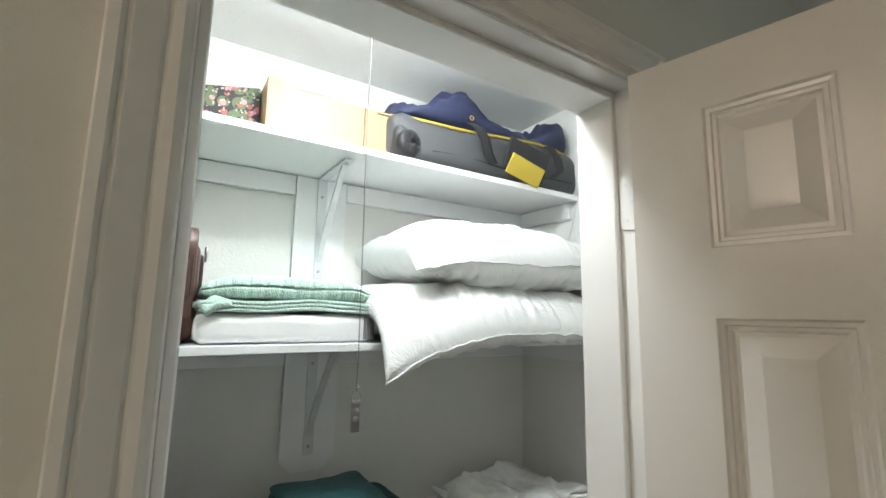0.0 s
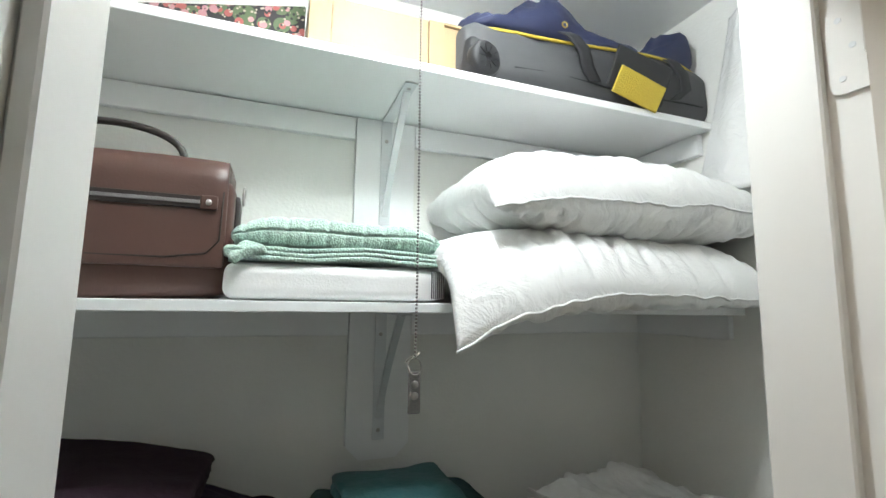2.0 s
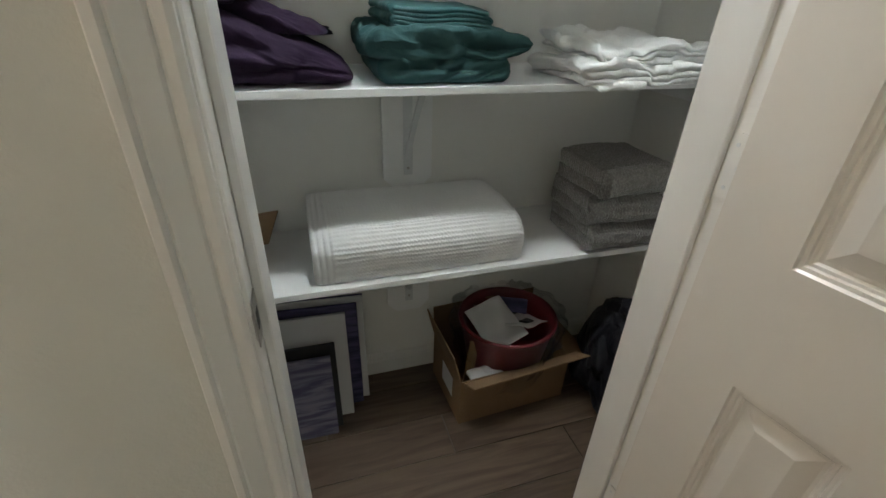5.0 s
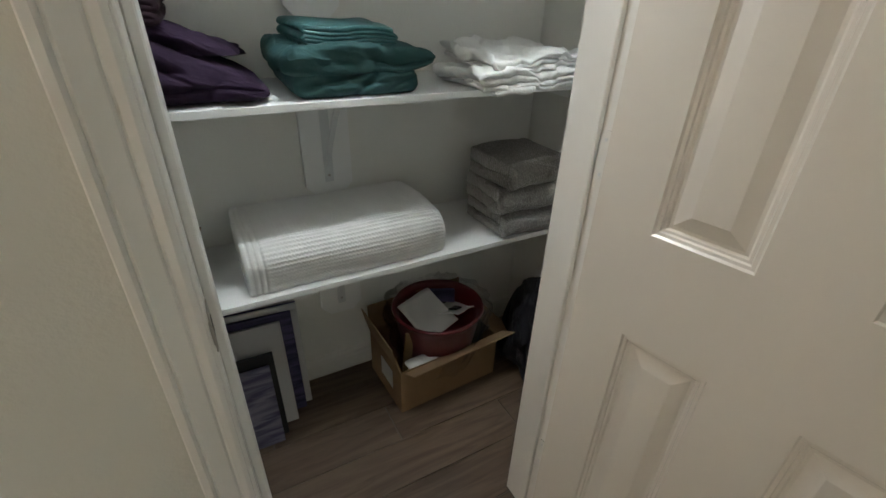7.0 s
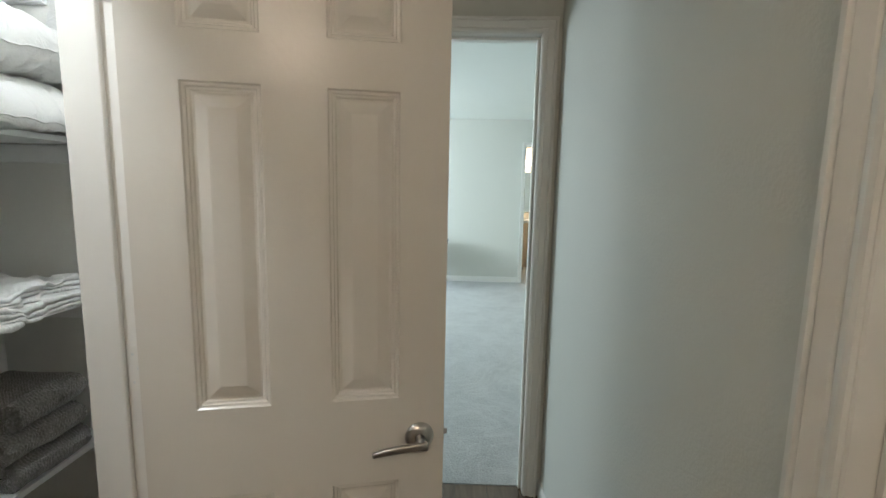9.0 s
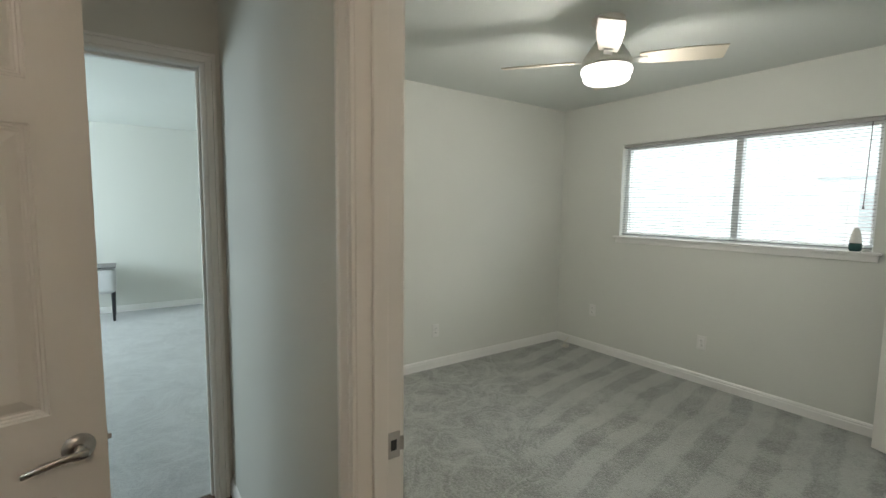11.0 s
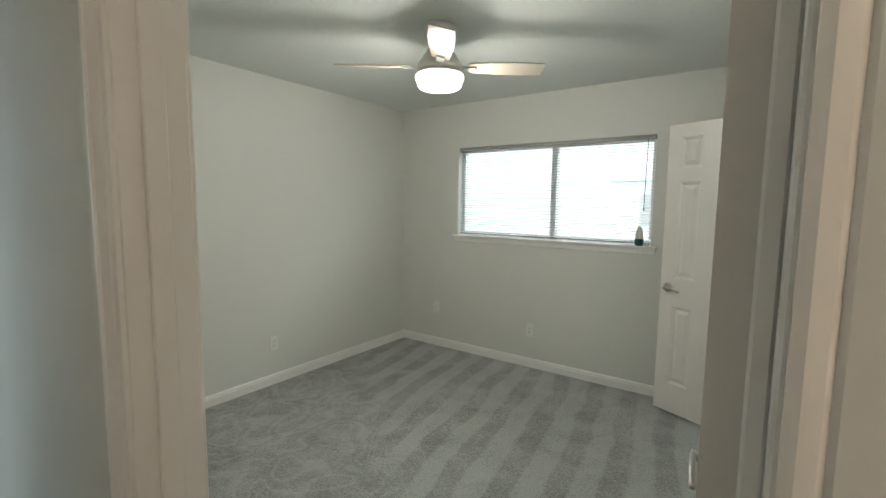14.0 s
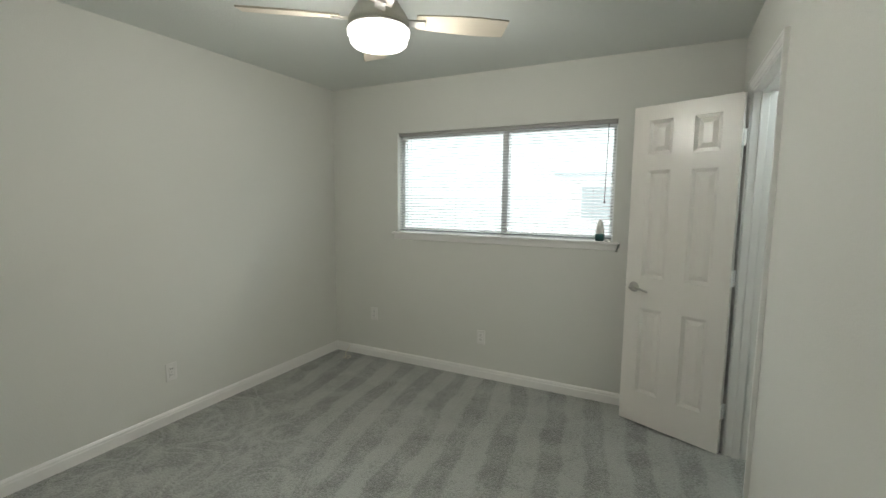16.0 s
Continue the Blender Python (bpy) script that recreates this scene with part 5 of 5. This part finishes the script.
# White slats coloured dark grey: their backlit shade is put into the base colour.
SLAT = mat("backlit_blind_enamel", (0.30, 0.31, 0.31), 0.5, var=0.02)
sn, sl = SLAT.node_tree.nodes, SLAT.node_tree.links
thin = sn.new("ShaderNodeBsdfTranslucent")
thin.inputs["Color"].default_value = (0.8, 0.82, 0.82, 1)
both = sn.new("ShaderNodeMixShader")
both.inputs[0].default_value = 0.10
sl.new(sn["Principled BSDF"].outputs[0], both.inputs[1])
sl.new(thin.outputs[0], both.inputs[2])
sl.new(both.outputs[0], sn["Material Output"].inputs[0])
part("head_rail", boxes((W0 + 0.006, W1 - 0.006, BY - 0.045, BY - 0.012, WZ1 - 0.028, WZ1 - 0.003), bevel=0.002), mat("rail_enamel", (0.35, 0.34, 0.32), 0.5), bd, "grey metal head rail")
bm = bmesh.new()
rows = []
for k in range(5):
    a = -1 + 2 * k / 4
    y, z = 0.0125 * a, 0.0022 * (1 - a * a)
    ca, sa_ = math.cos(radians(-15)), math.sin(radians(-15))
    rows.append([bm.verts.new((x, y * ca - z * sa_, y * sa_ + z * ca)) for x in (W0 + 0.012, W1 - 0.012)])
for p, q in zip(rows, rows[1:]):
    bm.faces.new((p[0], p[1], q[1], q[0]))
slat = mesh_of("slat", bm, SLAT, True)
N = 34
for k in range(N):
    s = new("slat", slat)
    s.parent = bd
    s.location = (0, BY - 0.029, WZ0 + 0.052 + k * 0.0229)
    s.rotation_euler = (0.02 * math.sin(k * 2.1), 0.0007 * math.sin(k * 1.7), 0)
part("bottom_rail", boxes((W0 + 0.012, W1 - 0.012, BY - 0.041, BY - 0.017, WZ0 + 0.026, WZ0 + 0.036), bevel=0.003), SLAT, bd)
for x in (0.32, 0.72, 1.40, 1.82):
    part("ladder_cord", tube([(x, BY - 0.0165, WZ0 + 0.03), (x, BY - 0.0165, WZ1 - 0.02)], 0.0009, 5), SLAT, bd)
part("tilt_wand", tube([(0.235, BY - 0.008, WZ1 - 0.03), (0.238, BY - 0.006, 1.75), (0.242, BY - 0.006, 1.47)], 0.0028, 8), FOB, bd, "thin plastic tilt wand", smooth=True)
part("cord_tassel", lathe(((0, 0.03), (0.004, 0.028), (0.007, 0.0), (0, 0)), 12, pose(0.242, BY - 0.006, 1.445)), FOB, bd, smooth=True)
TEALP = mat("teal_plastic", (0.01, 0.07, 0.065), 0.3, bump=0)
af = holder("air_freshener", pose(0.262, BY - 0.005, WZ0 + 0.0125), "white and teal egg-shaped air freshener on the window sill", "air freshener")
part("base", lathe(((0, 0), (0.027, 0), (0.033, 0.012), (0.034, 0.035), (0.031, 0.052), (0, 0.052)), 28), TEALP, af, "dark teal base", smooth=True)
part("top", lathe(((0.031, 0.0525), (0.030, 0.075), (0.024, 0.11), (0.016, 0.14), (0.008, 0.15), (0, 0.151)), 28), WHITEP, af, "white pointed top", smooth=True)
thing("lint_tin", lathe(((0, 0), (0.022, 0), (0.022, 0.012), (0.018, 0.016), (0, 0.016)), 24, pose(0.205, BY + 0.002, WZ0 + 0.0125)), WHITEP, "small round pale tin on the window sill", "tin", smooth=True)


def outlet(m, label):
    o = holder("wall_outlet", m, label, "outlet", "wall outlets")
    part("plate", boxes((-0.036, 0.036, -0.006, 0, -0.058, 0.058), bevel=0.003), WHITEP, o)
    for z in (-0.02, 0.02):
        s = part("socket", boxes((-0.017, 0.017, -0.008, -0.0062, z - 0.014, z + 0.014), bevel=0.002), WHITEP, o)
        for x in (-0.006, 0.006):
            part("slot", boxes((x - 0.0012, x + 0.0012, -0.0088, -0.0081, z - 0.004, z + 0.006)), DARK, s)
    part("screw", cyl(bmesh.new(), 0.003, 0.003, 0.001, pose(0, -0.0065, 0, 90, 0, 0), 10), NICKEL, o)


outlet(pose(BX1 - 0.001, -3.323, 0.34, 0, 0, -90) , "white duplex wall outlet")
outlet(pose(2.205, BY + 0.001, 0.41, 0, 0, 180), "white duplex wall outlet near the corner")
outlet(pose(1.148, BY + 0.001, 0.345, 0, 0, 180), "white wall outlet under the window")

FANW = mat("fan_enamel", (0.74, 0.72, 0.67), 0.4, var=0.02)
BLADE = mat("pale_wood_blade", (0.60, 0.54, 0.44), 0.45, var=0.06, scale=10)
fn = holder("ceiling_fan", pose(0.985, -3.29, H - 0.03), "white four-blade hugger ceiling fan with a lit drum shade", "ceiling fan")
part("canopy", lathe(((0, 0.029), (0.085, 0.029), (0.085, 0.01), (0.062, -0.02), (0.055, -0.075), (0.058, -0.085), (0, -0.085)), 40), FANW, fn, smooth=True)
part("motor_housing", lathe(((0, -0.084), (0.06, -0.084), (0.085, -0.12), (0.115, -0.165), (0.128, -0.19), (0.128, -0.205), (0.118, -0.218), (0, -0.218)), 44), FANW, fn, smooth=True)
for k in range(4):
    a = 37 + 90 * k
    bm = bmesh.new()
    box(bm, 0.16, 0.565, -0.062, 0.062, -0.004, 0.004, bevel=0.003)
    bmesh.ops.subdivide_edges(bm, edges=[e for e in bm.edges if abs(e.verts[0].co.x - e.verts[1].co.x) > 0.2], cuts=8)
    for v in bm.verts:
        q = (v.co.x - 0.16) / 0.405
        v.co.y *= 0.75 + 0.3 * math.sin(q * 2.4)
    part("blade", place(bm, pose(0, 0, -0.185, 0, 0, a) @ pose(0, 0, 0, -13, 0, 0)), BLADE, fn, "pale wood-tone blade")
    part("blade_iron", place(boxes((0.09, 0.2, -0.022, 0.022, -0.004, 0.004), bevel=0.002), pose(0, 0, -0.192, 0, 0, a) @ pose(0, 0, 0, -13, 0, 0)), FANW, fn)
part("collar", lathe(((0, -0.2185), (0.126, -0.2185), (0.132, -0.226), (0, -0.226)), 40), FANW, fn, smooth=True)
sh = part("shade", lathe(((0.126, -0.2265), (0.133, -0.234), (0.132, -0.254), (0.124, -0.262), (0.121, -0.285), (0.108, -0.298), (0.08, -0.304), (0, -0.305)), 44), glow("opal_glass", (1.0, 0.97, 0.92), 3.2), fn, "glowing opal glass drum shade", smooth=True)
sh.visible_shadow = False
part("pull_switch", place(boxes((-0.012, 0.012, -0.006, 0.006, -0.004, 0.004)), pose(-0.07, 0.09, -0.205, 0, 0, 35)), DARK, fn)

# loose end of a pale cable on the carpet by the corner
thing("cable", tube([(2.40 + 0.05 * math.cos(a) * (1 - 0.05 * k), -4.79 + 0.03 * math.sin(a), 0.009 + 0.0006 * k) for k, a in enumerate([0.42 * i for i in range(19)])] + [(2.46, -4.84, 0.03), (2.475, -4.90, 0.05), (2.478, -4.928, 0.075)], 0.0032, 7), mat("cream_pvc", (0.62, 0.57, 0.45), 0.45, bump=0), "short coil of cream cable on the carpet by the baseboard", "cable", smooth=True)

# strike plates
for nm, m in (("closet", pose(DL + 0.0005, CY0 + 0.018, 0.90, 0, 0, 90)), ("bedroom", pose(BR - 0.0005, SY1 + 0.02, 0.905, 0, 0, -90))):
    sp = holder("strike_plate", m, "brushed nickel strike plate in the %s door jamb" % nm, "strike plate", kind="structure")
    part("plate", boxes((-0.016, 0.016, -0.0018, 0.0, -0.03, 0.03), bevel=0.0006), NICKEL, sp)
    part("lip", place(boxes((-0.006, 0.006, -0.0015, 0.0, -0.016, 0.016)), pose(-0.02 if nm == "closet" else 0.02, 0.0, 0, 0, 0, 20 if nm == "closet" else -20)), NICKEL, sp)
    part("hole", boxes((-0.007, 0.007, -0.0024, -0.0019, -0.012, 0.012)), DARK, sp)

# small bench in the far bedroom
be = holder("side_table", pose(6.28, -0.78, 0.004), "low white upholstered stool with dark legs in the far bedroom", "stool")
part("seat", soft(0.42, 0.42, 0.3, 0.04, 8, lambda q: q + Vector((0, 0, 0.34))), BOARD, be, smooth=True)
part("tray", boxes((-0.22, 0.22, -0.22, 0.22, 0.645, 0.665), bevel=0.004), FOB, be)
for sx in (-0.18, 0.18):
    for sy in (-0.18, 0.18):
        part("leg", cyl(bmesh.new(), 0.014, 0.02, 0.34, pose(sx, sy, 0.17), 12), DARK, be)
# bathroom seen through the far door
va = holder("vanity", pose(8.25, -2.5, 0.004), "warm wooden bathroom vanity with a pale top", "vanity")
part("cabinet", boxes((-0.25, 0.33, -0.7, 0.6, 0.0, 0.82), bevel=0.004), mat("vanity_wood", (0.44, 0.36, 0.27), 0.5, var=0.1), va)
part("top", boxes((-0.27, 0.33, -0.72, 0.6, 0.8205, 0.86), bevel=0.004), BOARD, va)
MIR = mat("mirror", (0.9, 0.9, 0.9), 0.02, 1.0, var=0, bump=0)
thing("bath_mirror", boxes((8.585, 8.598, -3.1, -1.95, 1.0, 1.75), bevel=0.002), MIR, "frameless bathroom mirror over the vanity", "mirror")
vl = holder("vanity_light", pose(8.59, -2.45, 1.92), "row of glowing round bathroom lamps", "lamp")
part("bar", boxes((-0.03, 0, -0.4, 0.4, -0.05, 0.05), bevel=0.004), NICKEL, vl)
for k in range(4):
    part("globe", lathe(((0, -0.055), (0.035, -0.043), (0.055, 0), (0.035, 0.043), (0, 0.055)), 20, pose(-0.085, -0.3 + 0.2 * k, 0)), glow("warm_globe", (1.0, 0.86, 0.66), 6), vl, "lit globe", smooth=True)
thing("wall_outer", boxes((9.2, 9.3, FY0, 0, -0.1, H)), WALL, "outer wall beyond the bathroom", "wall", **S)

# outside the bedroom window
thing("backdrop", boxes((-14, 16, -9.2, -9, -0.35, 4.5)), glow("overcast_sky", (0.95, 0.985, 1.0), 1.28), "overexposed pale distance outside the window", "backdrop", **S)

# The house glows: daylight on its walls is put in as emission.
PALE_GLOW = glow("glowing_siding", (0.80, 0.88, 0.92), 0.88)
nh = holder("neighbour_house", pose(0, -8.2, -0.35), "pale neighbouring house beyond the blind, its hazy daylight made by glowing surfaces", "house", kind="structure")
part("wall", boxes((-3.0, 1.15, -0.4, 0, 0, 2.15)), glow("glowing_wall", (0.95, 0.975, 0.99), 1.1), nh)
part("eave", boxes((-3.2, 1.3, -0.5, 0.25, 2.151, 2.19)), PALE_GLOW, nh)
part("window_frame", boxes((0.35, 0.95, 0.001, 0.03, 1.55, 2.0), bevel=0.004), PALE_GLOW, nh)
part("door", boxes((-1.1, -0.35, 0.001, 0.03, 0.0, 1.75), bevel=0.004), PALE_GLOW, nh)

# hall ceiling lamp behind the walker
hl = holder("hall_lamp", pose(-1.35, -0.93, H), "flush opal ceiling lamp in the hall", "lamp")
part("pan", lathe(((0, -0.001), (0.14, -0.001), (0.14, -0.02), (0, -0.02)), 36), NICKEL, hl, smooth=True)
dm = part("dome", lathe(((0.132, -0.0205), (0.128, -0.05), (0.09, -0.085), (0.04, -0.1), (0, -0.102)), 36), glow("warm_opal", (1.0, 0.80, 0.58), 5.0), hl, "glowing opal dome", smooth=True)
dm.visible_shadow = False

# floor planks, laid along the hall
floor_ob = bpy.data.objects["floor"]
plank_meshes = {}
row = 0
y = SY0 - 0.055
while y < CB - 0.01:
    wd = min(0.150, CB - 0.002 - y)
    lo_x, hi_x = (WX, XE + 0.058) if y < CY0 - 0.06 else (CL + 0.002, CR - 0.002)
    x = lo_x - (row * 0.37) % 0.9
    while x < hi_x:
        a, b = max(x, lo_x), min(x + 0.8965, hi_x)
        if b - a > 0.02:
            key = (round(b - a, 3), round(wd, 3))
            if key not in plank_meshes:
                plank_meshes[key] = mesh_of("plank", boxes((0, key[0], 0, key[1] - 0.0035, -0.006, 0.0), bevel=0.0012), PLANK)
            p = new("plank", plank_meshes[key])
            p.parent = floor_ob
            p.location = (a, y, 0.0 + 0.0004 * math.sin(row * 3 + x * 7))
        x += 0.9
    y += 0.150
    row += 1

il = holder("inner_closet_lamp", pose(-1.0, -4.2, H), "small flush ceiling lamp in the inner closet", "lamp")
part("pan", lathe(((0, -0.001), (0.1, -0.001), (0.1, -0.015), (0, -0.015)), 28), NICKEL, il, smooth=True)
idm = part("dome", lathe(((0.095, -0.0155), (0.08, -0.05), (0.04, -0.07), (0, -0.075)), 28), glow("cool_opal", (0.85, 0.97, 1.0), 4.0), il, "glowing opal dome", smooth=True)
idm.visible_shadow = False
